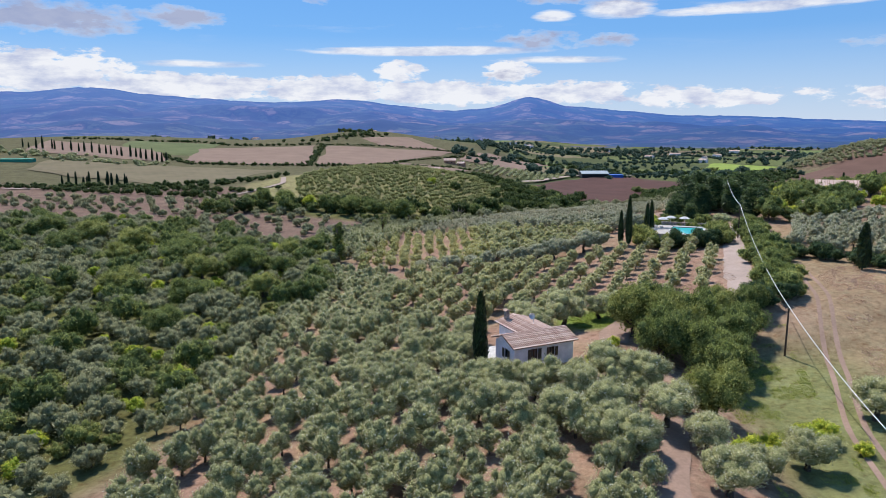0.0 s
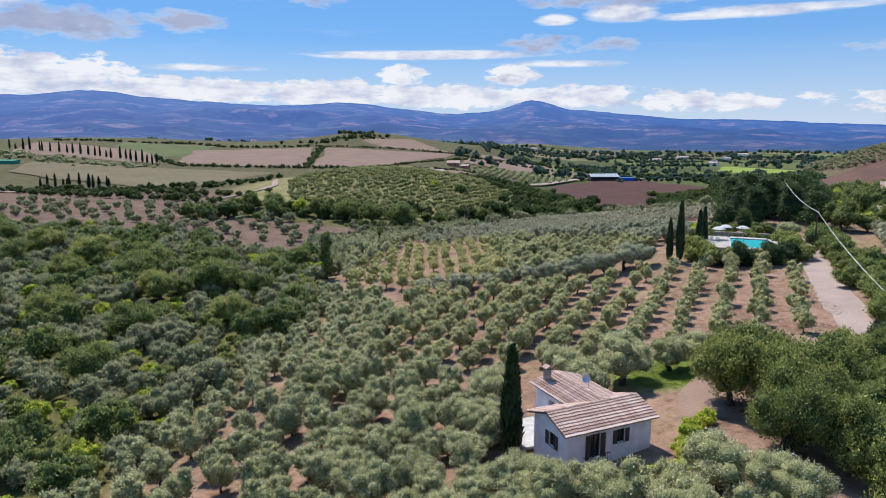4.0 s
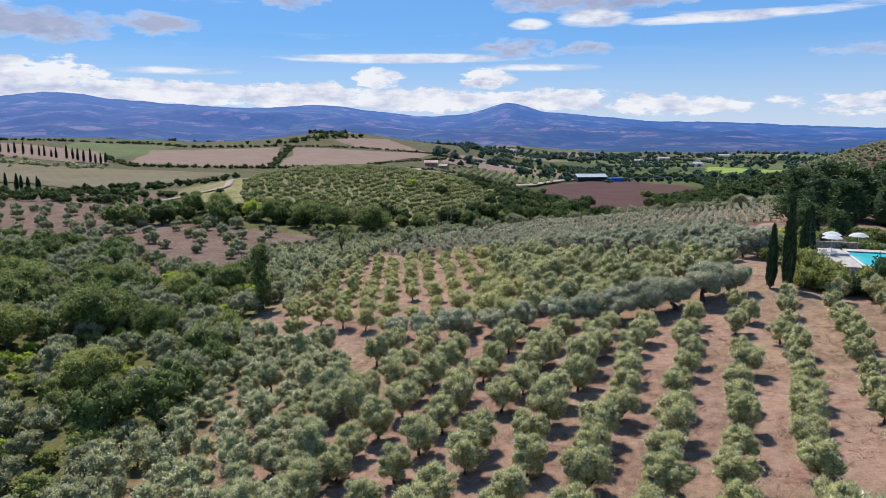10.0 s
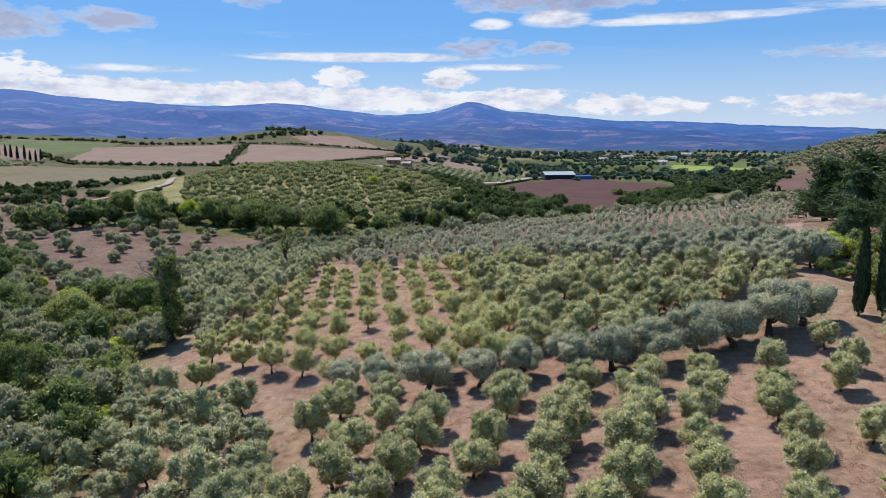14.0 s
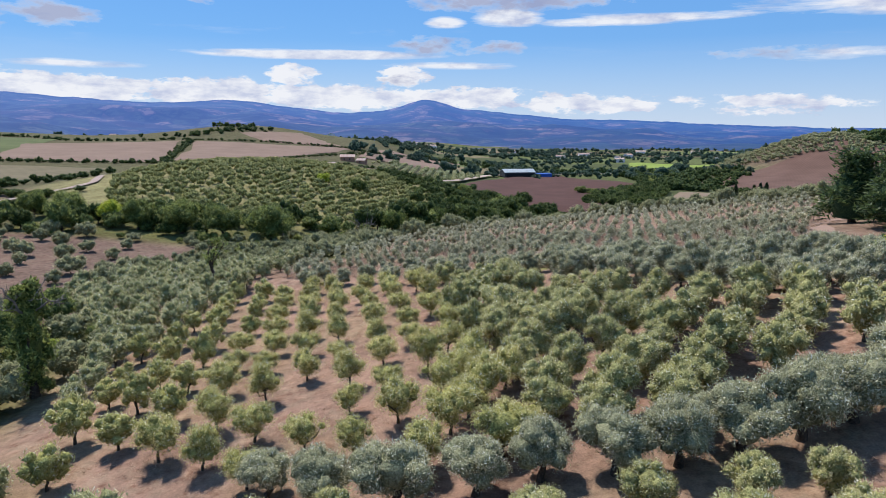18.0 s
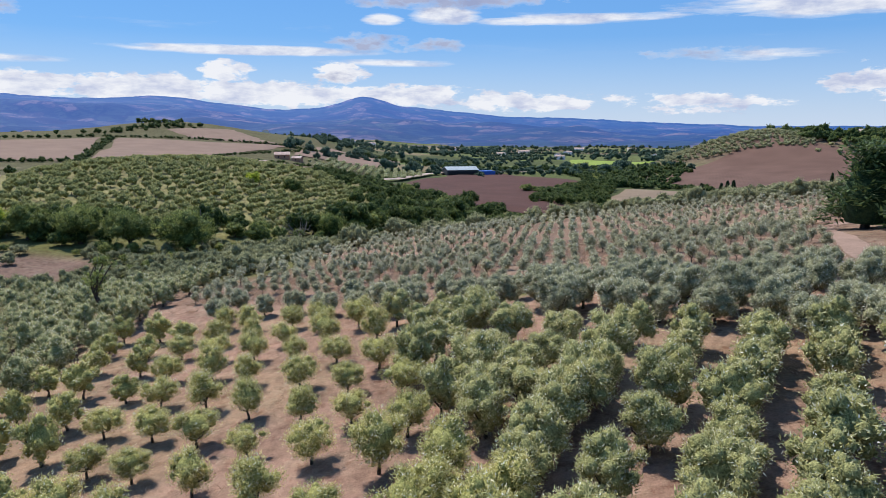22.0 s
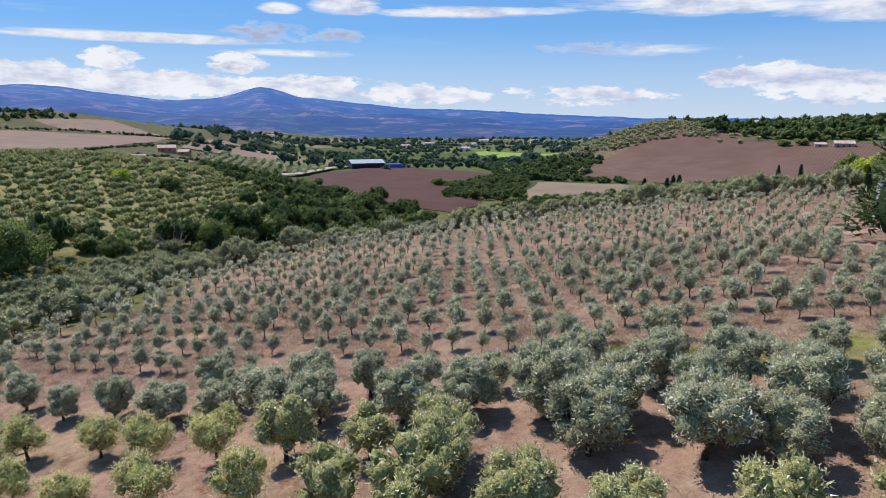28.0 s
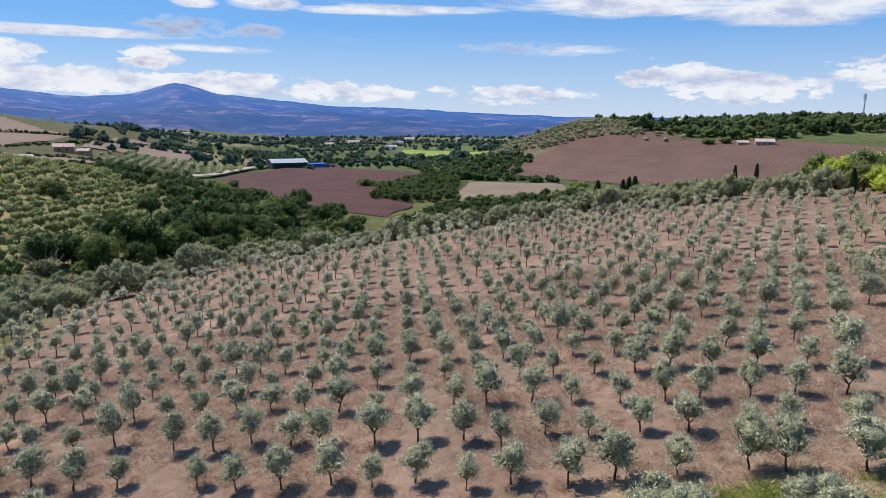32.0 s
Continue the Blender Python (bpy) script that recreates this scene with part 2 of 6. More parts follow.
def height(x, y):
    x, y = np.asarray(x, float), np.asarray(y, float)
    near = 18.4 + 0.147 * x + 0.0142 * (y - 140)
    near = -smax(-near, -(24.0 + 0.012 * (x - 40)), 3.0)
    near = smax(near, 9.0 + 0.03 * np.clip(-x - 60, 0, 200), 2.5)
    near = near - 4.0 * sstep(99, 80, y) * sstep(12, 28, x)
    near = near + 1.05 * sstep(132, 152, y) * (1 - sstep(176, 196, y)) * sstep(-62, -46, x) * (1 - sstep(18, 23, x)) + 0.5 * sstep(5, 14, x) * (1 - sstep(18, 23, x)) * sstep(132, 142, y) * (1 - sstep(150, 165, y))
    falling = 17.43 + 0.1 * x - 0.08 * (y - 211) + 0.06 * np.minimum(x + 35, 0)
    falling = smax(falling, 8.2 + 0.03 * np.clip(-x - 60, 0, 200), 1.5)
    w = sstep(186, 212, y)
    near = near * (1 - w) + falling * w
    d = np.hypot(x, y)
    west = sstep(-40, -140, x)
    far = 4.0 - 7.0 * np.tanh((x + 40) / 60) - np.clip(0.005 * (d - 650), 0, 9)
    far = far + west * 15.0 * sstep(430, 950, d) * (1 - sstep(1000, 1700, d))
    far = far + hump(x, y, -100, 400, 85, 85, 12.0)
    far = far + hump(x, y, -274, 920, 100, 150, 18.0) + hump(x, y, -620, 800, 220, 260, 14.0)
    far = far + hump(x, y, 400, 640, 165, 150, 26.0, -42) + hump(x, y, 285, 695, 60, 75, 20.0) + hump(x, y, 560, 520, 170, 260, 24.0)
    y0 = 268 + 15 * sstep(40, 110, x) - 28 * sstep(-8, -38, x) - 32 * sstep(-42, -64, x)
    w = sstep(0, 1, (y - y0) / (70 + 25 * sstep(-40, -64, x)))
    return near * (1 - w) + far * w


def hz(x, y):
    return float(height(x, y))

# ---------------------------------------------------------------- building helpers
def mesh_from(name, verts, faces, mats, slots=None, smooth=False, tint=None):
    """A mesh from arrays: faces is a list of (n, 3) or (n, 4) index arrays, slots the material slot of each array."""
    me = bpy.data.meshes.new(name)
    verts = np.asarray(verts, np.float32)
    faces = [np.asarray(f, np.int32) for f in faces if len(f)]
    me.vertices.add(len(verts))
    me.vertices.foreach_set("co", verts.ravel())
    total = sum(f.size for f in faces)
    me.loops.add(total)
    me.loops.foreach_set("vertex_index", np.concatenate([f.ravel() for f in faces]))
    count = sum(len(f) for f in faces)
    me.polygons.add(count)
    sizes = np.concatenate([np.full(len(f), f.shape[1], np.int32) for f in faces])
    me.polygons.foreach_set("loop_start", np.concatenate([[0], np.cumsum(sizes)[:-1]]).astype(np.int32))
    if slots is not None:
        me.polygons.foreach_set("material_index", np.concatenate([np.full(len(f), s, np.int32) for f, s in zip(faces, slots)]))
    if smooth is True:
        me.polygons.foreach_set("use_smooth", np.ones(count, bool))
    if tint is not None:
        a = me.attributes.new("tint", "FLOAT", "POINT")
        a.data.foreach_set("value", np.asarray(tint, np.float32))
    for m in mats:
        me.materials.append(m)
    me.update(calc_edges=True)
    me.validate()
    return me


def part(name, bm, mat, parent, label="", m=None):
    me = bpy.data.meshes.new(name)
    bm.to_mesh(me)
    bm.free()
    me.materials.append(mat)
    ob = new(name, me)
    ob.parent = parent
    if m is not None:
        ob.matrix_local = m
    if label:
        tagged(ob, label)
    return ob


def thing(name, m, label, category, group="", kind=""):
    ob = new(name)
    ob.matrix_world = m
    ob.empty_display_size = 0.3
    return tagged(ob, label, category, group, kind)


def put_mesh(name, me, parent=None, label=""):
    ob = new(name, me)
    ob.parent = parent
    if label:
        tagged(ob, label)
    return ob


def box_bm(sx, sy, sz, at=(0, 0, 0), bevel=0.0):
    bm = bmesh.new()
    bmesh.ops.create_cube(bm, size=1.0, matrix=Matrix.Translation(at) @ Matrix.Diagonal((sx, sy, sz, 1)))
    if bevel:
        bmesh.ops.bevel(bm, geom=bm.edges[:], offset=bevel, segments=2, affect="EDGES", profile=0.5)
    return bm


def cyl_bm(r0, r1, h, seg=12, at=(0, 0, 0)):
    bm = bmesh.new()
    bmesh.ops.create_cone(bm, cap_ends=True, segments=seg, radius1=r0, radius2=r1, depth=h, matrix=Matrix.Translation((at[0], at[1], at[2] + h / 2)))
    return bm


# ---------------------------------------------------------------- ground sheet
SOIL, STRAW = (0.26, 0.163, 0.117), (0.24, 0.168, 0.10)
THICKET, PLAIN_GREEN = (0.105, 0.10, 0.036), (0.07, 0.08, 0.033)
PINK = (0.155, 0.102, 0.078)


def vnoise(x, y, scale, seed=0):
    """Smooth value noise for arrays."""
    rs = np.random.RandomState(seed)
    tab = rs.rand(256, 256)
    u, v = np.asarray(x) / scale + 1000, np.asarray(y) / scale + 1000
    i, j = np.floor(u).astype(int), np.floor(v).astype(int)
    fu, fv = u - i, v - j
    fu, fv = fu * fu * (3 - 2 * fu), fv * fv * (3 - 2 * fv)
    g = lambda a, b: tab[a % 256, b % 256]
    return (g(i, j) * (1 - fu) + g(i + 1, j) * fu) * (1 - fv) + (g(i, j + 1) * (1 - fu) + g(i + 1, j + 1) * fu) * fv


def mixc(a, b, w):
    return a * (1 - w[..., None]) + np.asarray(b) * w[..., None]


def cover(x, y):
    d = np.hypot(x, y)
    c = np.ones(x.shape + (3,)) * np.asarray(SOIL)
    patch = sstep(0.52, 0.68, vnoise(x, y, 9, 3))
    c = mixc(c, STRAW, patch * 0.5)
    c = mixc(c, (0.205, 0.135, 0.096), sstep(184, 192, y + 0.35 * x) * sstep(0.25, 0.5, vnoise(x, y, 2.6, 17) + 0.2))
    c = mixc(c, THICKET, sstep(-37, -46, x + 12 * sstep(135, 150, y) + 6 * (vnoise(x, y, 14, 5) - 0.5)) * (1 - sstep(185, 205, y)))
    c = mixc(c, STRAW, sstep(36, 42, x) * (1 - sstep(150, 175, y)))
    c = mixc(c, (0.155, 0.155, 0.062), sstep(20, 26, x) * (1 - sstep(78, 92, y)) * (1 - 0.75 * sstep(34, 42, x)))
    c = mixc(c, THICKET, sstep(276, 292, y) * sstep(-60, -30, x))
    c = mixc(c, PINK, sstep(-40, -60, x) * sstep(180, 195, y))
    # Ravine floor: scrub ground, also toned down for shade under the oaks.
    c = mixc(c, THICKET, np.maximum(sstep(254, 262, y + 0.12 * (x + 70)), sstep(218, 226, y) * sstep(-80, -72, x)) * (1 - sstep(300, 315, y)) * sstep(-150, -130, x) * (1 - sstep(-36, -30, x)))
    c = mixc(c, (0.10, 0.09, 0.047), sstep(-30, -70, x) * sstep(335, 365, y + 0.1 * (x + 200)))
    c = mixc(c, (0.21, 0.185, 0.085), sstep(95, 75, np.hypot(x + 92, (y - 375) * 0.95)))
    c = mixc(c, (0.15, 0.17, 0.04), sstep(2.6, 0.8, np.abs(y - 186.3 + 0.42 * (x + 5.5))) * sstep(-9, -6, x) * (1 - sstep(12, 18, x)) * sstep(0.25, 0.5, vnoise(x, y, 3, 44)))
    c = mixc(c, (0.13, 0.17, 0.035), sstep(7, 4, np.hypot((x - 9.5) / 1.3, y - 94.5)))
    far = sstep(430, 520, y) * sstep(-70, -20, x)
    c = mixc(c, (0.14, 0.10, 0.068), sstep(110, 70, np.hypot(x - 290, y - 690)))
    far = far * (1 - sstep(110, 70, np.hypot(x - 290, y - 690)))
    plain_w = np.maximum(far, sstep(900, 1100, d))
    c = mixc(c, PLAIN_GREEN, plain_w)
    i, j = np.floor((x * 0.94 + y * 0.34) / 150).astype(int), np.floor((y * 0.94 - x * 0.34) / 110).astype(int)
    pick = np.random.RandomState(8).rand(64, 64)[i % 64, j % 64]
    for lo, col in ((0.3, (0.11, 0.125, 0.045)), (0.55, (0.19, 0.145, 0.09)), (0.72, (0.12, 0.16, 0.05)), (0.86, (0.13, 0.09, 0.065))):
        c = mixc(c, col, plain_w * (pick > lo) * sstep(620, 700, d) * 0.85)
    return c


def axis(lo, dense_lo, dense_hi, hi, step, grow):
    v = list(np.arange(dense_lo, dense_hi + 0.1, step))
    s = step
    while v[-1] < hi:
        s = min(s * grow, 130.0)
        v.append(v[-1] + s)
    s, w = step, [dense_lo]
    while w[-1] > lo:
        s = min(s * grow, 130.0)
        w.append(w[-1] - s)
    return np.array(w[:0:-1] + v)


def build_ground():
    xs, ys = axis(-4200, -120, 110, 4200, 2.0, 1.035), axis(-900, -30, 290, 4900, 2.0, 1.03)
    X, Y = np.meshgrid(xs, ys)
    rough = 0.35 * (vnoise(X, Y, 7, 1) - 0.5) + 0.8 * (vnoise(X, Y, 31, 2) - 0.5) + 6 * sstep(1000, 2500, np.hypot(X, Y)) * (vnoise(X, Y, 420, 9) - 0.5)
    Z = height(X, Y) + rough
    v = np.stack([X, Y, Z], -1).reshape(-1, 3)
    n, m = len(ys), len(xs)
    idx = np.arange(n * m).reshape(n, m)
    q = np.stack([idx[:-1, :-1], idx[:-1, 1:], idx[1:, 1:], idx[1:, :-1]], -1).reshape(-1, 4)
    me = mesh_from("ground", v, [q], [cover_mat("earth")], smooth=True)
    a = me.color_attributes.new("cover", "FLOAT_COLOR", "POINT")
    col = np.ones((n * m, 4), np.float32)
    col[:, :3] = cover(X, Y).reshape(-1, 3)
    a.data.foreach_set("color", col.ravel())
    tagged(put_mesh("ground", me), "dry pinkish soil with straw and grass patches", "ground", kind="structure")


build_ground()


def ground_z(x, y):
    return height(x, y) + 0.35 * (vnoise(x, y, 7, 1) - 0.5) + 0.8 * (vnoise(x, y, 31, 2) - 0.5)


# ---------------------------------------------------------------- far hills
def skyline(a):
    """Height of the far hills' crest in degrees over the level, by azimuth in degrees."""
    e = 1.15 + 0.9 * sstep(10, -2, a) + 0.75 * sstep(-18, -36, a) - 0.75 * sstep(8, 30, a)
    e += 0.75 * np.exp(-((a + 3.2) / 2.0) ** 2) + 0.55 * np.exp(-((a + 19) / 3.6) ** 2) + 0.5 * np.exp(-((a + 38) / 3.0) ** 2) - 0.35 * np.exp(-((a + 9.5) / 3.5) ** 2)
    return e + 0.10 * (vnoise(a, 0 * a, 1.4, 21) - 0.5) + 0.05 * (vnoise(a, 0 * a, 0.4, 22) - 0.5)


def backdrop_mat():
    def build(t, b):
        p = geo_pos(t)
        warp = t.nodes.new("ShaderNodeVectorMath")
        warp.operation = "MULTIPLY_ADD"
        wn = N(t, "ShaderNodeTexNoise", Scale=0.004, Detail=4.0)
        t.links.new(p, wn.inputs["Vector"])
        t.links.new(wn.outputs["Color"], warp.inputs[0])
        warp.inputs[1].default_value = (220, 220, 60)
        t.links.new(p, warp.inputs[2])
        vor = N(t, "ShaderNodeTexVoronoi", Scale=0.0085)
        t.links.new(warp.outputs[0], vor.inputs["Vector"])
        sep = t.nodes.new("ShaderNodeSeparateColor")
        t.links.new(vor.outputs["Color"], sep.inputs[0])
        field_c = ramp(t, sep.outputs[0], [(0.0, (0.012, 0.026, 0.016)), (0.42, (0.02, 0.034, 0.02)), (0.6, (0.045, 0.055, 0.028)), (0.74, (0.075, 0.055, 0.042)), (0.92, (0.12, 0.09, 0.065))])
        edge = N(t, "ShaderNodeTexVoronoi", Scale=0.0085)
        edge.feature = "DISTANCE_TO_EDGE"
        t.links.new(warp.outputs[0], edge.inputs["Vector"])
        rows = ramp(t, edge.outputs["Distance"], [(0.05, 1.0), (0.12, 0.0)])
        dots = ramp(t, noise_tex(t, p, 0.035, 4.0, 0.7), [(0.52, 0.0), (0.60, 1.0)])
        wood = ramp(t, noise_tex(t, p, 0.0045, 8.0, 0.7), [(0.49, 0.0), (0.54, 1.0)])
        trees = math_node(t, "MAXIMUM", math_node(t, "MULTIPLY", dots, 0.8), math_node(t, "MAXIMUM", math_node(t, "MULTIPLY", rows, 0.75), math_node(t, "MULTIPLY", wood, 0.85)))
        c = mix_col(t, trees, field_c, (0.006, 0.014, 0.010))
        t.links.new(c, b.inputs["Base Color"])
        # Aerial haze painted as a blue glow that strengthens with distance.
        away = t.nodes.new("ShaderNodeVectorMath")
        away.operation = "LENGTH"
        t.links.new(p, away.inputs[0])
        haze_glow = ramp(t, math_node(t, "MULTIPLY", away.outputs["Value"], 0.0002), [(0.28, (0.007, 0.036, 0.12)), (0.5, (0.008, 0.055, 0.27)), (0.75, (0.014, 0.08, 0.38)), (0.93, (0.028, 0.12, 0.47))])
        t.links.new(haze_glow, b.inputs["Emission Color"])
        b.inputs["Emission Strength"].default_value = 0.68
    return material("far_hills", build)


def build_backdrop():
    az = np.radians(np.arange(-72, 80, 0.25))
    r = np.linspace(1450, 4750, 130)
    A, R = np.meshgrid(az, r)
    s = (R - 1450) / 3300
    deg = np.degrees(A)
    crest = 36 + 4700 * np.tan(np.radians(skyline(deg)))
    X, Y = -8 + R * np.sin(A), 80 + R * np.cos(A)
    und = 60 * (vnoise(X, Y, 520, 31) - 0.5) + 36 * (vnoise(X, Y, 210, 32) - 0.5) + 14 * (vnoise(X, Y, 80, 33) - 0.5)
    Z = -12 + (crest + 12) * s ** 2.2 + und * np.sin(np.pi * np.clip(s, 0, 1)) ** 1.2 * (0.35 + s)
    # lower ridges before the crest
    for a0, wide, s0, deep, tall in ((-34, 5.5, 0.55, 0.12, 46), (-17, 6.0, 0.45, 0.10, 30), (-24, 9, 0.74, 0.10, 48), (-6, 7.5, 0.36, 0.08, 22), (4, 9, 0.55, 0.10, 30), (18, 8, 0.5, 0.1, 20), (32, 9, 0.6, 0.1, 22)):
        Z = Z + tall * np.exp(-((deg - a0) / wide) ** 2 - ((s - s0) / deep) ** 2) * (0.75 + 0.5 * vnoise(X, Y, 160, 34))
    lim = 36 + (R - 0) * np.tan(np.radians(skyline(deg) - 0.15 - 0.8 * (1 - s)))
    Z = np.where(s < 0.985, np.minimum(Z, lim), Z)
    n, m = A.shape
    idx = np.arange(n * m).reshape(n, m)
    q = np.stack([idx[:-1, :-1], idx[:-1, 1:], idx[1:, 1:], idx[1:, :-1]], -1).reshape(-1, 4)
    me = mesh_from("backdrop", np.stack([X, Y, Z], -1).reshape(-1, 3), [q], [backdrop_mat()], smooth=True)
    tagged(put_mesh("backdrop", me), "wooded mountains with fields beyond a plain, blue haze painted on", "mountains", kind="structure")


build_backdrop()


# ---------------------------------------------------------------- plants
def unit(v):
    return v / np.maximum(np.linalg.norm(v, axis=-1, keepdims=True), 1e-9)


def leaf_blades(rs, at, out, length, width):
    """One pointed blade at each place, growing outwards and up."""
    n = len(at)
    tan = unit(out * 0.45 + np.array([0, 0, 0.2]) + rs.normal(0, 0.6, (n, 3)))
    bit = unit(np.cross(tan, out * 0.8 + rs.normal(0, 0.7, (n, 3))))
    L = (length * rs.uniform(0.6, 1.35, n))[:, None]
    W = (width * rs.uniform(0.7, 1.3, n))[:, None]
    v = np.stack([at - bit * W * 0.5, at + bit * W * 0.5, at + tan * L], 1).reshape(-1, 3)
    return v, np.arange(n * 3).reshape(n, 3)


def blob(rs, centre, radii, rough=0.18, nu=8, nv=5):
    u = np.arange(nu) / nu * 2 * np.pi
    w = np.linspace(0.12, 0.9, nv) * np.pi
    U, Wd = np.meshgrid(u, w)
    d = np.stack([np.sin(Wd) * np.cos(U), np.sin(Wd) * np.sin(U), np.cos(Wd)], -1)
    v = d * (1 + rs.uniform(-rough, rough, U.shape))[..., None] * np.asarray(radii) + np.asarray(centre)
    idx = np.arange(nu * nv).reshape(nv, nu)
    q = np.stack([idx[:-1], np.roll(idx[:-1], -1, 1), np.roll(idx[1:], -1, 1), idx[1:]], -1).reshape(-1, 4)[:, ::-1]
    top, bot = len(v.reshape(-1, 3)), len(v.reshape(-1, 3)) + 1
    v = np.concatenate([v.reshape(-1, 3), [v[0].mean(0)], [v[-1].mean(0)]])
    t3 = [(top, int(idx[0, i]), int(idx[0, (i + 1) % nu])) for i in range(nu)] + [(bot, int(idx[-1, (i + 1) % nu]), int(idx[-1, i])) for i in range(nu)]
    return v, q, np.array(t3)


def tube(pts, radii, sides=6):
    pts, radii = np.asarray(pts, float), np.asarray(radii, float)
    d = unit(np.gradient(pts, axis=0))
    side = unit(np.cross(d, np.array([0.31, 0.95, 0.05])))
    up = np.cross(d, side)
    a = np.arange(sides) / sides * 2 * np.pi
    v = pts[:, None] + radii[:, None, None] * (np.cos(a)[None, :, None] * side[:, None] + np.sin(a)[None, :, None] * up[:, None])
    n = len(pts)
    idx = np.arange(n * sides).reshape(n, sides)
    q = np.stack([idx[:-1], np.roll(idx[:-1], -1, 1), np.roll(idx[1:], -1, 1), idx[1:]], -1).reshape(-1, 4)
    return v.reshape(-1, 3), q


class Plant:
    """Arrays of one plant: wood, a solid mass for the crown's shaded inside, and leaves, standing on the origin."""

    def __init__(self, seed, radius, crown, base, trunk, leaves, length, width, clumps=14, limbs=4, spread=0.34, core=0.74, lean=0.08, sides=6, shape="round"):
        rs = np.random.RandomState(seed)
        mid = base + crown * 0.5
        cen, rad = [], []
        for k in range(clumps):
            d = unit(rs.normal(0, 1, 3))
            if shape == "cone":
                h = rs.uniform(0, 1) ** 0.8
                rr = radius * (1.0 - 0.66 * h) * rs.uniform(0.5, 0.95)
                a = rs.uniform(0, 2 * np.pi)
                p = np.array([rr * np.cos(a), rr * np.sin(a), base + crown * h])
            elif shape == "column":
                h = (k + 0.5) / clumps
                rr, a = radius * rs.uniform(0.15, 1.0) * (0.55 + 0.45 * np.sin(np.pi * h)), rs.uniform(0, 2 * np.pi)
                p = np.array([rr * np.cos(a), rr * np.sin(a), base + crown * h])
            else:
                d[2] = d[2] * 0.9 + 0.05
                p = d * rs.uniform(0.5, 0.78) * np.array([radius, radius, crown * 0.5]) + np.array([0, 0, mid])
            cen.append(p)
            rad.append(radius * spread * rs.uniform(0.7, 1.25))
        cen, rad = np.array(cen), np.array(rad)
        pick = rs.randint(0, clumps, leaves)
        dirs = unit(rs.normal(0, 1, (leaves, 3)))
        dist = rs.uniform(0.62, 1.12, leaves) if core else rs.uniform(0.3, 1.0, leaves)
        at = cen[pick] + dirs * (rad[pick] * dist)[:, None] * np.array([1, 1, 0.9])
        at[:, 2] = np.maximum(at[:, 2], 0.06)
        out = unit(dirs + 0.7 * unit(at - np.array([0, 0, mid])) + np.array([0, 0, 0.25]))
        self.leaf = leaf_blades(rs, at, out, length, width)
        cv, cq, ct, off = [], [], [], 0
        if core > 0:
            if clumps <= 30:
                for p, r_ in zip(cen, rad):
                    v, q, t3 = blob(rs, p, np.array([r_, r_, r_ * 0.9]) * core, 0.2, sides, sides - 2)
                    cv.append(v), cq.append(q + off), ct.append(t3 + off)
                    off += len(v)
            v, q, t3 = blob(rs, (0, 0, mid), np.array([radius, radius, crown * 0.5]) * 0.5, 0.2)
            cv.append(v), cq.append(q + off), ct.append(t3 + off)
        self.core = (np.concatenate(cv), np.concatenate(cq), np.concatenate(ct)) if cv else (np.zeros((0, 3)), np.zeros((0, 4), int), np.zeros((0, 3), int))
        # wood
        wv, wq, off = [], [], 0
        fork = base * rs.uniform(0.75, 1.0) + 0.12 * crown
        foot = np.array([0, 0, -0.25])
        l = rs.normal(0, lean, 2) * fork
        top = np.array([l[0], l[1], fork])
        bend = rs.normal(0, lean * 0.5, 2) * fork
        pts = [foot, np.array([bend[0] * 0.5, bend[1] * 0.5, fork * 0.35]), np.array([l[0] * 0.7 + bend[0], l[1] * 0.7 + bend[1], fork * 0.7]), top]
        v, q = tube(pts, [trunk * 1.45, trunk * 1.05, trunk * 0.9, trunk * 0.8], 7)
        wv.append(v), wq.append(q)
        off += len(v)
        for k in range(limbs):
            e = cen[rs.randint(clumps)]
            a = top if shape != "cone" else np.array([0, 0, base + crown * rs.uniform(0, 0.6)])
            m1 = a * 0.5 + e * 0.5 + rs.normal(0, 0.08, 3) * radius
            v, q = tube([a, m1, e], [trunk * 0.6, trunk * 0.38, trunk * 0.15], 5)
            wv.append(v), wq.append(q + off)
            off += len(v)
        self.wood = (np.concatenate(wv), np.concatenate(wq))

    def meshes(self, name, leaf_m, bark_m=None):
        w = mesh_from(name + "_trunk", self.wood[0], [self.wood[1]], [bark_m or BARK], smooth=True)
        lv, lq = self.leaf
        v = np.concatenate([lv, self.core[0]])
        n = len(lv)
        c = mesh_from(name + "_crown", v, [lq, self.core[1] + n, self.core[2] + n], [leaf_m, shaded_core_mat(leaf_m)], [0, 1, 1], tint=np.full(len(v), 0.5))
        return w, c


def shaded_core_mat(leaf_m):
    """The inner foliage under a crown's outer leaves: their colours in a finer, denser mix, darkened to paint in shade.
    """
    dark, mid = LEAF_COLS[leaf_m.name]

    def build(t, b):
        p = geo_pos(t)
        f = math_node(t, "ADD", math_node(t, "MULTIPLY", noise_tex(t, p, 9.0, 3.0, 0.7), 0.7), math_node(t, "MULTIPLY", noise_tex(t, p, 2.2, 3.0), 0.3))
        # The darkest tone paints the shaded gaps between inner leaves.
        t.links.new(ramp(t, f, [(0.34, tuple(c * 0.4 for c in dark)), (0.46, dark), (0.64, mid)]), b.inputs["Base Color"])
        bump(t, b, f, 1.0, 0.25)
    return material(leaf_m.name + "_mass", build)



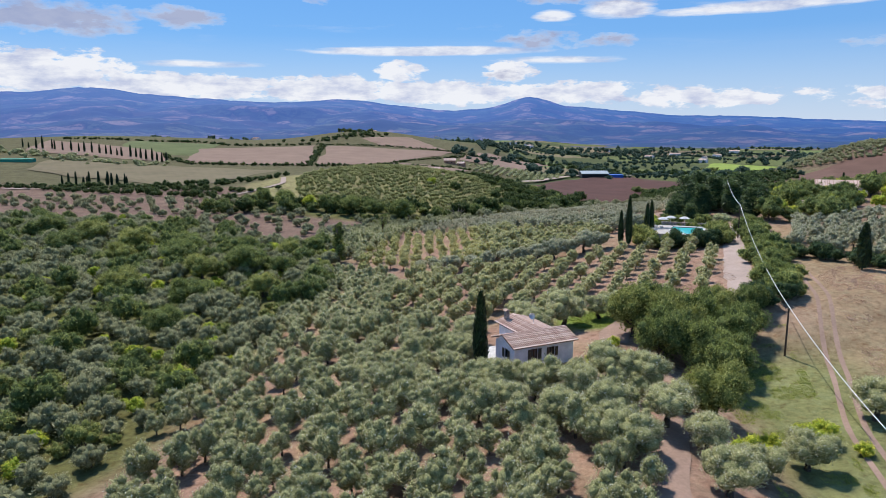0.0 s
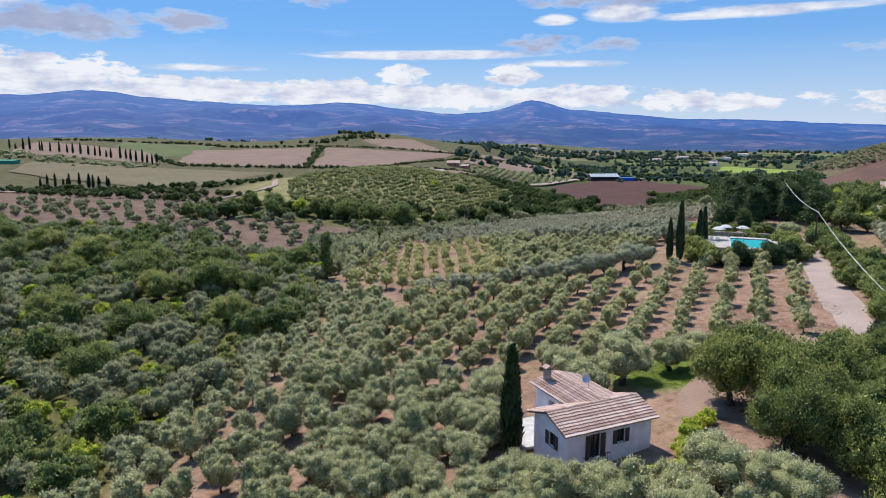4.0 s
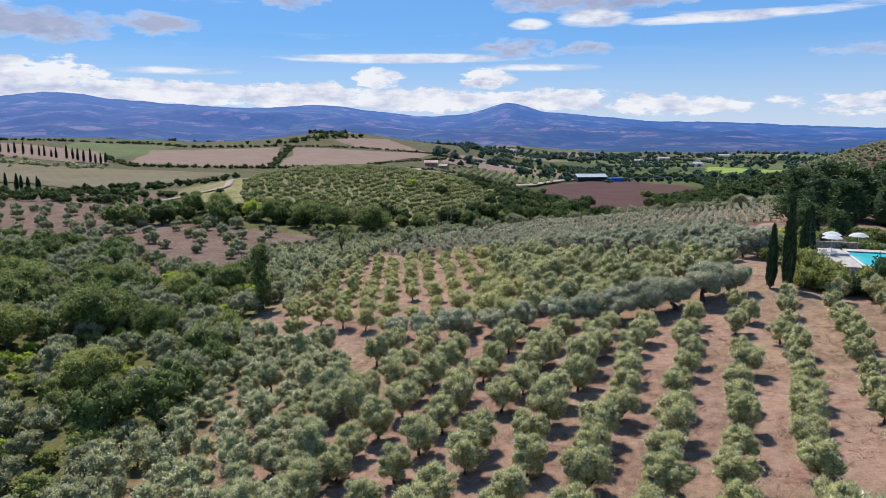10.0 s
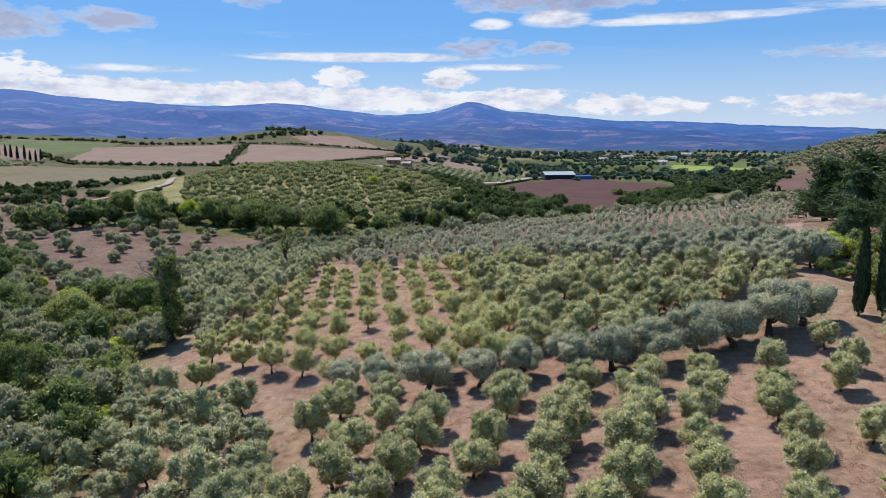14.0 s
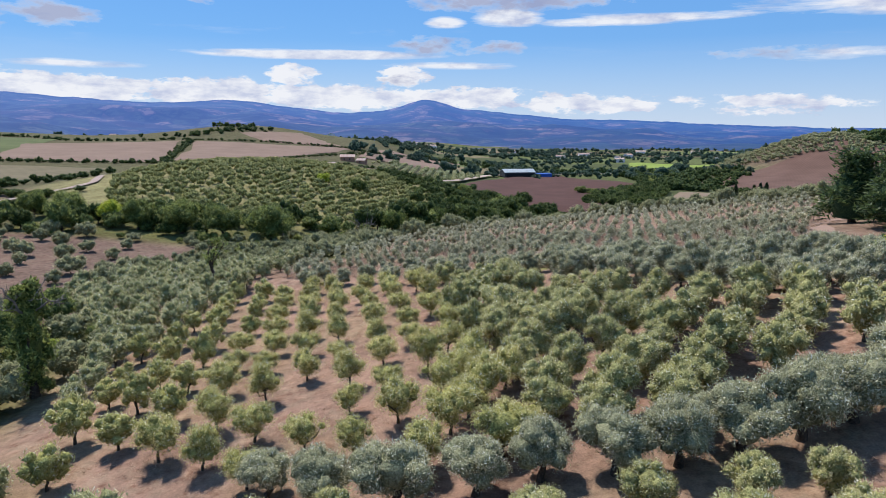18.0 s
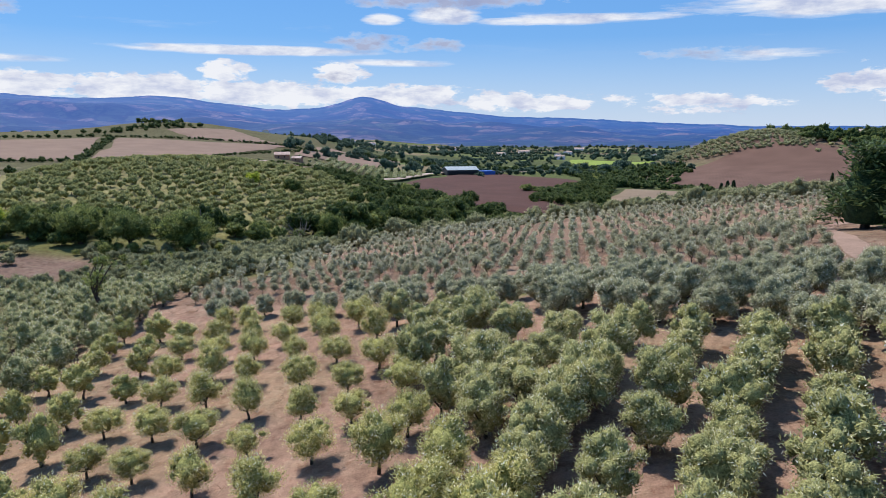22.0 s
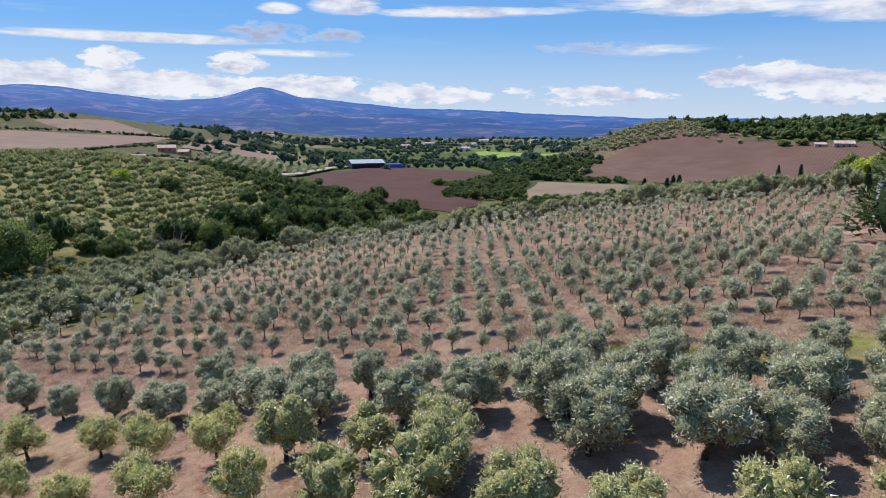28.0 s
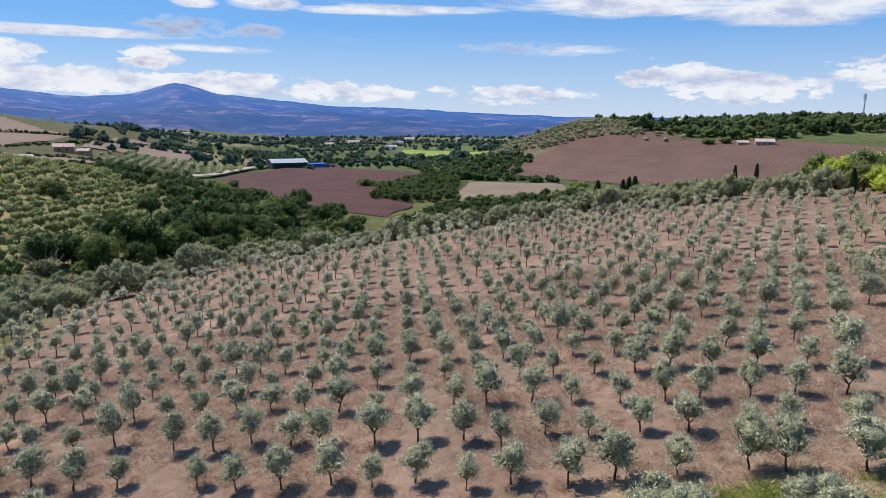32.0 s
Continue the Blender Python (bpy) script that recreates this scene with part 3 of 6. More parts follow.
def tree_thing(name, meshes, x, y, s, turn, label, category, group="", dz=0.0):
    t = thing(name, Matrix.Translation((x, y, float(ground_z(x, y)) + dz)) @ Matrix.Rotation(turn, 4, "Z") @ Matrix.Diagonal((*s, 1)), label, category, group)
    put_mesh("trunk", meshes[0], t)
    put_mesh("crown", meshes[1], t)
    return t


def scatter(name, plants, places, leaf_m, label, category, bark_m=None, seed=0):
    """Many plants in one object. places: rows of x, y, width scale, height scale."""
    rs = np.random.RandomState(seed)
    places = np.asarray(places, float)
    if not len(places):
        return
    V, F, S, T, off = [], [], [], [], 0
    z = ground_z(places[:, 0], places[:, 1])
    kind = rs.randint(0, len(plants), len(places))
    for k, p in enumerate(plants):
        sel = places[kind == k]
        zz = z[kind == k]
        m = len(sel)
        if not m:
            continue
        a = rs.uniform(0, 2 * np.pi, m)
        tint = rs.uniform(0, 1, m)
        for v, fs, slot in ((p.wood[0], [p.wood[1]], 1), (p.leaf[0], [p.leaf[1]], 0), (p.core[0], [p.core[1], p.core[2]], 2)):
            if not len(v):
                continue
            vx = (v[None, :, 0] * np.cos(a)[:, None] - v[None, :, 1] * np.sin(a)[:, None]) * sel[:, 2:3] + sel[:, 0:1]
            vy = (v[None, :, 0] * np.sin(a)[:, None] + v[None, :, 1] * np.cos(a)[:, None]) * sel[:, 2:3] + sel[:, 1:2]
            vz = v[None, :, 2] * sel[:, 3:4] + zz[:, None]
            V.append(np.stack([vx, vy, vz], -1).reshape(-1, 3))
            T.append(np.repeat(tint, len(v)))
            for f in fs:
                F.append((f[None] + (np.arange(m) * len(v))[:, None, None] + off).reshape(-1, f.shape[1]))
                S.append(slot)
            off += m * len(v)
    me = mesh_from(name, np.concatenate(V), F, [leaf_m, bark_m or BARK, shaded_core_mat(leaf_m)], S, tint=np.concatenate(T))
    tagged(put_mesh(name, me), label, category, kind="stuff")


def inside(poly, x, y):
    x, y = np.asarray(x), np.asarray(y)
    r = np.zeros(x.shape, bool)
    for (x0, y0), (x1, y1) in zip(poly, poly[1:] + poly[:1]):
        hit = ((y0 > y) != (y1 > y)) & (x < (x1 - x0) * (y - y0) / (y1 - y0 + 1e-12) + x0)
        r ^= hit
    return r


def rows_in(poly, origin, a, b, jitter, skip, seed):
    """Places on a planted grid within a plot."""
    rs = np.random.RandomState(seed)
    i, j = np.meshgrid(np.arange(-140, 141), np.arange(-140, 141))
    p = np.asarray(origin) + i.reshape(-1, 1) * np.asarray(a) + j.reshape(-1, 1) * np.asarray(b)
    p = p + rs.normal(0, jitter, p.shape)
    keep = inside(poly, p[:, 0], p[:, 1]) & (rs.rand(len(p)) > skip)
    return p[keep]


def strewn(poly, gap, seed, tries=20000):
    """Irregular places, at least gap apart."""
    rs = np.random.RandomState(seed)
    q = np.asarray(poly)
    lo, hi = q.min(0), q.max(0)
    c = rs.uniform(lo, hi, (tries, 2))
    c = c[inside(poly, c[:, 0], c[:, 1])]
    taken, grid = [], {}
    for p in c:
        k = (int(p[0] // gap), int(p[1] // gap))
        near = [g for i in (-1, 0, 1) for j in (-1, 0, 1) for g in grid.get((k[0] + i, k[1] + j), ())]
        if all((p[0] - g[0]) ** 2 + (p[1] - g[1]) ** 2 > gap * gap for g in near):
            grid.setdefault(k, []).append(p)
            taken.append(p)
    return np.array(taken) if taken else np.zeros((0, 2))


def with_size(p, lo, hi, seed, tall=0.12):
    rs = np.random.RandomState(seed)
    s = rs.uniform(lo, hi, len(p))
    return np.column_stack([p, s, s * rs.uniform(1 - tall, 1 + tall, len(p))])

# ---------------------------------------------------------------- olive groves
OLD_N = [Plant(10 + k, 2.2, 3.0, 0.7, 0.22, 9500, 0.15, 0.055, 30, 7, 0.31, lean=0.16, sides=7) for k in range(3)]
MED_N = [Plant(20 + k, 1.4, 2.85, 0.08, 0.09, 5000, 0.125, 0.045, 30, 6, 0.30) for k in range(5)]
AIRY_N = [Plant(25 + k, 1.4, 2.5, 0.3, 0.08, 4200, 0.13, 0.044, 24, 8, 0.34, core=0.5) for k in range(5)]
YOUNG_N = [Plant(30 + k, 0.70, 1.65, 0.22, 0.035, 1700, 0.10, 0.034, 16, 6, 0.36, core=0.4) for k in range(5)]
MED_F = [Plant(40 + k, 1.4, 2.8, 0.06, 0.09, 1500, 0.155, 0.065, 20, 3, 0.33, sides=5) for k in range(4)]
YOUNG_F = [Plant(50 + k, 0.64, 1.5, 0.5, 0.04, 380, 0.17, 0.065, 9, 3, 0.36, core=0.5, sides=4) for k in range(4)]
SLOPE_O = [Plant(45 + k, 1.5, 2.5, 0.2, 0.09, 520, 0.27, 0.12, 14, 2, 0.36, sides=5) for k in range(4)]
FAR_O = [Plant(60 + k, 1.5, 2.4, 0.3, 0.10, 170, 0.36, 0.2, 9, 0, 0.42, core=0.85, sides=5) for k in range(4)]

LINE_A, LINE_B = np.array((-8.0, 78.0)), np.array((-8.0, 184.0))


def line_dist(p):
    d = LINE_B - LINE_A
    u = np.clip(((p - LINE_A) @ d) / (d @ d), 0, 1)
    return np.linalg.norm(p - LINE_A - u[:, None] * d, axis=1)


def plant_grove(name, p, near, far, mat, count, lo, hi, label, group, seed, each="olive_tree"):
    rows = with_size(p, lo, hi, seed)
    if name == "olive_grove_south":
        rows[:, 2:] *= (1 - 0.16 * sstep(-2, 5, rows[:, 0]))[:, None]
    if name == "olive_grove_mid":
        rows[:, 2:] *= (1.0 + 0.3 * sstep(-25, -11, rows[:, 0]) + 0.22 * sstep(-26, -32, rows[:, 0]) * sstep(160, 153, rows[:, 1]))[:, None]
    if name == "olive_grove_band":
        edge = np.interp(rows[:, 0], (-38, -27, -18, -12, -4, 8, 24), (198, 194.5, 192.5, 188.5, 184.5, 180.5, 177))
        rows[:, 2:] *= (0.66 + 0.34 * sstep(1.5, 6.0, edge - rows[:, 1]))[:, None]
    if name.startswith("young"):
        rows[:, 2:] *= (1 - 0.12 * sstep(205, 230, rows[:, 1]))[:, None]
    rows = rows[np.argsort(line_dist(rows[:, :2]))]
    kinds = [k.meshes(name, mat) for k in near]
    rs = np.random.RandomState(seed + 5)
    for i, (x, y, s, h) in enumerate(rows[:count]):
        tree_thing(each, kinds[rs.randint(len(kinds))], x, y, (s, s, h), rs.uniform(0, 6.3), label, "olive tree", group)
    scatter(name, far, rows[count:], mat, label + " in rows", "olive grove", seed=seed)


MID_PLOT = [(-48, 165), (-45, 143), (-20, 140), (-4, 142), (8, 147), (14, 150), (16, 155), (8, 162), (0, 169), (-7, 174.5), (-13, 179), (-18, 182.5), (-23, 186), (-28, 189.5), (-46, 194)]
SOUTH_PLOT = [(-36, 97), (-14, 97), (-2, 97), (14, 98), (26, 102), (32, 106), (33, 124), (31, 140), (14, 141), (9, 139), (-6, 136), (-20, 135), (-36, 138)]
BAND_PLOT = [(-38, 194), (-28, 190.5), (-22, 187), (-17, 183.5), (-12, 180), (-6, 175.5), (1, 170), (9, 163), (16, 156), (22, 165), (30, 174), (24, 177), (8, 180.5), (-4, 184.5), (-12, 188.5), (-18, 192.5), (-27, 194.5), (-38, 198)]
FRONT_PLOT = [(-36, 40), (-14, 38), (10, 40), (13, 46), (13.5, 66), (4, 69), (-8, 72), (-8, 94), (-34, 96)]
YOUNG_PLOT = [(-45, 201), (-36, 200), (-27, 197), (-18, 195), (-12, 191), (-4, 187), (8, 183), (18, 178.5), (21, 184), (27, 191), (32, 201), (36, 208), (41, 214), (52, 214), (62, 228), (70, 241), (64, 250), (53, 256), (42, 265), (26, 268), (12, 277), (-6, 275), (-22, 262), (-33, 248), (-39, 235), (-43, 222)]
WEST_STRIP = [(-37, 60), (-37, 134), (-46, 144), (-49, 166), (-46.5, 195), (-47, 204), (-45, 222), (-56, 222), (-74, 226), (-79, 206), (-66, 189), (-57, 178), (-50, 165), (-49, 155), (-44, 110), (-42, 60)]

mid = rows_in(MID_PLOT, (-21.8, 153.0), (3.6, -1.98), (-1.2, 5.7), 0.25, 0.03, 1)
between = rows_in(MID_PLOT, (-20.5, 154.9), (3.6, -1.98), (-1.2, 5.7), 0.45, 0.3, 13)
mid = np.concatenate([mid, between[between[:, 0] > -17 - 0.12 * (between[:, 1] - 150)]])
inner = mid[:, 0] > -13 - 0.25 * (mid[:, 1] - 150)
plant_grove("olive_grove_inner", mid[inner], MED_N, MED_F, OLIVE_PALE, 30, 1.1, 1.45, "large pale green olive tree in a dense row", "olive trees in rows", 23)
plant_grove("olive_grove_mid", mid[~inner], AIRY_N, MED_F, OLIVE_GREEN, 60, 0.88, 1.12, "yellow-green bushy olive tree on bare pink soil", "olive trees in rows", 1)
south = rows_in(SOUTH_PLOT, (-6.3, 124.4), (4.65, 0.05), (0.95, 3.6), 0.28, 0.03, 2)
plant_grove("olive_grove_west", strewn([(-36, 97), (-26, 97), (-28, 118), (-30, 128), (-36, 138)], 2.7, 27), MED_N, MED_F, OLIVE, 15, 0.95, 1.4, "round grey-green olive tree on dry soil", "olive trees in rows", 22)
plant_grove("olive_grove_south", south[(south[:, 0] > -28) & (south[:, 0] < 0.22 * south[:, 1] + 4.6)], MED_N, MED_F, OLIVE_PALE, 85, 1.0, 1.35, "pale green round olive tree on dry soil", "olive trees in rows", 2)
plant_grove("olive_grove_band", rows_in(BAND_PLOT, (-11.8, 178.9), (3.3, -1.9), (-1.0, 4.1), 0.35, 0.02, 3), MED_N, MED_F, OLIVE_GREY, 70, 1.15, 1.55, "large silvery olive tree in a dense grove", "olive trees in rows", 3)
plant_grove("olive_grove_front", rows_in(FRONT_PLOT, (-18.5, 88.0), (3.1, -1.7), (-0.95, 3.7), 0.6, 0.05, 4), MED_N, MED_F, OLIVE, 50, 1.0, 1.5, "spreading grey olive tree near the farmhouse", "olive trees in rows", 4)
plant_grove("young_olive_grove", rows_in(YOUNG_PLOT, (3.7, 189.7), (1.75, -1.0), (0.9, 3.6), 0.2, 0.07, 5), YOUNG_N, YOUNG_F, OLIVE_GREY, 300, 0.85, 1.35, "young slender olive tree on dry straw soil", "young olive trees in rows", 5, "young_olive_tree")


def clear_of_ivy(p):
    """Keeps the ivy-clad tree's foot and the grass before it open."""
    a, b = np.array((-54.2, 162.5)), np.array((-47.0, 148.0))
    u = np.clip(((p - a) @ (b - a)) / ((b - a) @ (b - a)), 0, 1)
    return np.linalg.norm(p - a - u[:, None] * (b - a), axis=1) > 2.3


strip_p = strewn(WEST_STRIP, 2.6, 6)
plant_grove("olive_strip", strip_p[clear_of_ivy(strip_p)], MED_N, MED_F, OLIVE, 0, 0.9, 1.35, "dense grey olives along the ravine", "olive trees in rows", 6)

SLOPE_PLOT = [(-57, 223), (-46, 224), (-41, 239), (-35, 252), (-26, 265), (-10, 277), (14, 280), (28, 272), (44, 268), (56, 260), (68, 254), (85, 255), (60, 282), (20, 300), (-30, 296), (-50, 276), (-66, 256), (-76, 232), (-71, 226)]
plant_grove("slope_olives", strewn(SLOPE_PLOT, 2.7, 8), MED_N, SLOPE_O, OLIVE_FAR, 0, 0.8, 1.2, "dense grey olives falling away to the ravine", "", 8)
old_kinds = [k.meshes("old_olive", OLIVE_GREY) for k in OLD_N]
for k, (x, y) in enumerate([(-27.5, 140.5), (-24, 139), (-20, 138.1), (-15.8, 138.6), (-12.3, 139.2), (-8.4, 139), (-5.1, 139.2), (-1.6, 140), (1.9, 140.6), (5.2, 141.6), (8.3, 142.6), (11.4, 143.6)]):
    rs = np.random.RandomState(k)
    s = (0.8, 0.95, 1.1, 0.9, 0.85, 1.05, 1.0, 1.15, 1.22, 1.25, 1.25, 1.15)[k]
    tree_thing("old_olive_tree", old_kinds[k % 3], x, y, (s, s, s * rs.uniform(0.9, 1.1)), k * 1.7, "old gnarled olive tree with a silvery crown", "olive tree", "old olive row")

# grove on the rounded hill across the ravine
HILL_PLOT = [(-138, 330), (-120, 300), (-75, 292), (-45, 300), (-30, 320), (-38, 390), (-60, 440), (-100, 455), (-140, 430), (-150, 370)]
plant_grove("hill_olive_grove", rows_in(HILL_PLOT, (-100, 380), (4.2, -1.7), (1.5, 4.0), 0.7, 0.03, 7), FAR_O, FAR_O, OLIVE_HILL, 0, 0.95, 1.25, "grey-green olives on a rounded hill", "", 7)

# ---------------------------------------------------------------- thickets and woods
BUSH_F = [Plant(70 + k, 1.9, 2.7, 0.05, 0.08, 900, 0.24, 0.12, 20, 2, 0.38, sides=5) for k in range(4)]
TREE_F = [Plant(80 + k, 3.0, 4.8, 0.3, 0.2, 1700, 0.34, 0.18, 29, 3, 0.32, sides=5) for k in range(4)]
FAR_T = [Plant(90 + k, 3.0, 4.4, 0.05, 0.2, 150, 0.7, 0.4, 11, 0, 0.42, core=0.85, sides=5) for k in range(4)]
SCRUB = [(-46, 20), (-43, 60), (-44, 110), (-50, 160), (-56, 178), (-72, 190), (-92, 200), (-118, 221), (-165, 226), (-235, 222), (-190, 60), (-120, 10)]
p = strewn(SCRUB, 3.1, 11, 40000)
p = p[clear_of_ivy(p)]
rs = np.random.RandomState(12)
k = rs.rand(len(p))
scatter("scrub_olives", BUSH_F, with_size(p[k < 0.50], 0.8, 1.55, 1), OLIVE_FAR, "wild grey olives in a thicket", "thicket", seed=1)
scatter("scrub_green", BUSH_F, with_size(p[(k >= 0.50) & (k < 0.74)], 0.5, 1.2, 2), SHRUB, "green scrub thicket", "thicket", seed=2)
scatter("scrub_lime", BUSH_F, with_size(p[(k >= 0.74) & (k < 0.90)], 0.4, 1.0, 3), LIME, "yellow-green broom scrub", "thicket", seed=3)
scatter("scrub_trees", TREE_F, with_size(p[k >= 0.90], 0.7, 1.2, 4), OAK, "green oaks in a thicket", "thicket", seed=4)


def hedge(name, pts, gap, plants, lo, hi, mat, label, seed, width=3.0, flat=1.0):
    pts = np.asarray(pts, float)
    rs = np.random.RandomState(seed)
    out = []
    for a, b in zip(pts[:-1], pts[1:]):
        n = max(2, int(np.linalg.norm(b - a) / gap))
        u = np.linspace(0, 1, n, endpoint=False)[:, None]
        out.append(a + (b - a) * u + rs.normal(0, width / 2, (n, 2)))
    rows = with_size(np.concatenate(out), lo, hi, seed, 0.25)
    rows[:, 3] *= flat
    scatter(name, plants, rows, mat, label, "hedgerow", seed=seed)


hedge("ravine_trees", [(-150, 262), (-118, 272), (-88, 282), (-62, 290), (-40, 300), (-22, 330), (-5, 360), (10, 400), (14, 430)], 7.5, TREE_F, 0.9, 1.7, OAK_DEEP, "dark oaks along the ravine", 21, 6)
hedge("ravine_trees_green", [(-150, 260), (-118, 270), (-88, 280), (-62, 289), (-40, 299), (-22, 330), (-5, 360), (10, 400)], 8.5, TREE_F, 0.8, 1.5, OAK, "leafy green oaks along the ravine", 20, 6)
hedge("ravine_scrub", [(-150, 258), (-118, 268), (-88, 278), (-62, 286), (-40, 296), (-22, 326), (-5, 356), (10, 400)], 2.8, BUSH_F, 0.6, 1.3, OAK, "green scrub along the ravine", 22, 7)
hedge("crest_hedge", [(-44, 228), (-40, 240), (-34, 254), (-22, 267), (-6, 279), (12, 281), (26, 271), (42, 269), (53, 260), (66, 254), (80, 243)], 2.6, BUSH_F, 1.0, 1.55, OLIVE_FAR, "olive hedge along the crest", 23, 4)
scatter("pink_field_trees", BUSH_F, with_size(strewn([(-72, 208), (-92, 260), (-180, 296), (-290, 308), (-270, 262), (-160, 230), (-112, 226)], 8.0, 24), 0.75, 1.35, 24), OLIVE_FAR, "scattered round olives in a pink field", "olive grove", seed=24)
hedge("pink_field_hedge", [(-80, 268), (-115, 282), (-160, 300), (-215, 322), (-290, 338)], 3.2, BUSH_F, 0.8, 1.5, OAK_DEEP, "dark hedge along the far edge of a pink field", 26, 4)
hedge("lane_hedge", [(-300, 345), (-230, 350), (-190, 335), (-150, 320)], 2.4, TREE_F, 0.5, 0.9, OAK_DEEP, "dark trees along a lane", 25, 7, 0.8)
p = strewn([(-26, 312), (0, 318), (28, 372), (20, 398), (-16, 436), (-46, 466), (-60, 455), (-44, 400), (-32, 350)], 4.4, 33)
kk = np.random.RandomState(34).rand(len(p))
q = strewn([(-84, 226), (-70, 226), (-56, 240), (-44, 262), (-34, 286), (-60, 277), (-84, 262), (-70, 246)], 2.9, 43)
mm = np.random.RandomState(44).rand(len(q))
scatter("ravine_floor_olives", BUSH_F, with_size(q[mm < 0.6], 0.5, 1.0, 43), OLIVE_FAR, "grey wild olives on the ravine floor", "thicket", seed=43)
scatter("ravine_floor_scrub", BUSH_F, with_size(q[mm >= 0.6], 0.4, 0.9, 45), SHRUB, "green scrub on the ravine floor", "thicket", seed=45)
scatter("gully_scrub", BUSH_F, with_size(p[kk < 0.6], 0.6, 1.2, 35), OAK, "mixed scrub in a gully", "thicket", seed=35)
scatter("gully_oaks", TREE_F, with_size(p[kk >= 0.6], 0.7, 1.15, 36), OAK_DEEP, "dark oaks in a gully", "thicket", seed=36)
p = strewn([(30, 366), (44, 388), (82, 446), (150, 464), (170, 440), (110, 380), (60, 320), (36, 330)], 5.2, 37)
scatter("valley_scrub", BUSH_F, with_size(p, 0.8, 1.6, 37), OAK_DEEP, "dark scrub on the valley floor", "thicket", seed=37)
VINEYARD = [(150, 840), (205, 715), (318, 855), (214, 1080)]
p = strewn([(60, 700), (130, 610), (240, 690), (330, 760), (420, 1000), (120, 1050), (-20, 900), (-10, 720)], 24, 38)
p = p[~inside(VINEYARD, p[:, 0], p[:, 1])]
q = strewn([(46, 452), (82, 448), (118, 545), (98, 565), (66, 512)], 4.6, 42)
scatter("field_belt", TREE_F, with_size(q, 0.6, 1.1, 42), OAK_DEEP, "dark oaks between ploughed and stubble fields", "wood", seed=42)
scatter("plain_trees", FAR_T, with_size(p, 0.6, 1.5, 38), HAZED_LEAF, "loose trees on the plain beyond the farm", "woods", seed=38)
p = strewn([(118, 604), (96, 556), (124, 548), (152, 600), (205, 640), (170, 690), (120, 690)], 7, 39)
scatter("field_corner_wood", FAR_T, with_size(p, 0.8, 1.4, 39), OAK_DEEP, "dark trees at the corner of a ploughed field", "wood", seed=39)
rs = np.random.RandomState(30)
far = np.column_stack([rs.uniform(-700, 900, 3200), rs.uniform(640, 1900, 3200)])
far = far[~inside(VINEYARD, far[:, 0], far[:, 1])]
far = far[(vnoise(far[:, 0], far[:, 1], 70, 41) > 0.60) & ((far[:, 0] > -130) | (np.hypot(far[:, 0], far[:, 1]) > 1150))]
scatter("far_woods", FAR_T, with_size(far, 1.0, 2.2, 31), HAZED_LEAF, "woods and hedgerows on the far plain", "woods", seed=31)

# ---------------------------------------------------------------- single trees
def cypress_arrays(seed, radius, tall, leaves):
    """A slim column of upright sprays round a solid green body."""
    rs = np.random.RandomState(seed)
    h = rs.uniform(0.03, 1, leaves)
    prof = radius * np.clip(np.sin(np.pi * np.clip(h, 0.02, 1) ** 0.62) ** 0.55, 0, 1) * (1 - 0.12 * h)
    a = rs.uniform(0, 2 * np.pi, leaves)
    lump = 1 + 0.14 * np.sin(3 * a + 9 * h) + rs.normal(0, 0.07, leaves)
    at = np.stack([prof * lump * np.cos(a), prof * lump * np.sin(a), 0.3 + h * (tall - 0.3)], 1)
    out = np.stack([np.cos(a), np.sin(a), 0 * a + 0.1], 1)
    nor = unit(out + rs.normal(0, 0.3, (leaves, 3)))
    up = unit(np.array([0, 0, 1.0]) + 0.25 * rs.normal(0, 1, (leaves, 3)))
    side = unit(np.cross(nor, up))
    L, W = (tall * 0.045 * rs.uniform(0.7, 1.4, leaves))[:, None], (tall * 0.014 * rs.uniform(0.7, 1.3, leaves))[:, None]
    v = np.stack([at - up * L, at + side * W, at + up * L + nor * W, at - side * W], 1).reshape(-1, 3)
    pl = Plant(1, 1.0, 1.0, 0.1, 0.1, 4, 0.1, 0.1, 2, 0)
    pl.leaf = (v, np.arange(leaves * 4).reshape(leaves, 4))
    hs = np.linspace(0.02, 0.98, 12)
    pr = radius * 0.86 * np.clip(np.sin(np.pi * hs ** 0.62) ** 0.55, 0, 1)
    pl.core = (lambda vq: (vq[0], vq[1], np.zeros((0, 3), int)))(tube([(0, 0, 0.3 + q * (tall - 0.35)) for q in hs], pr, 9))
    pl.wood = tube([(0, 0, -0.3), (0, 0, 0.5), (0, 0, tall * 0.4)], [0.13, 0.1, 0.05], 6)
    return pl


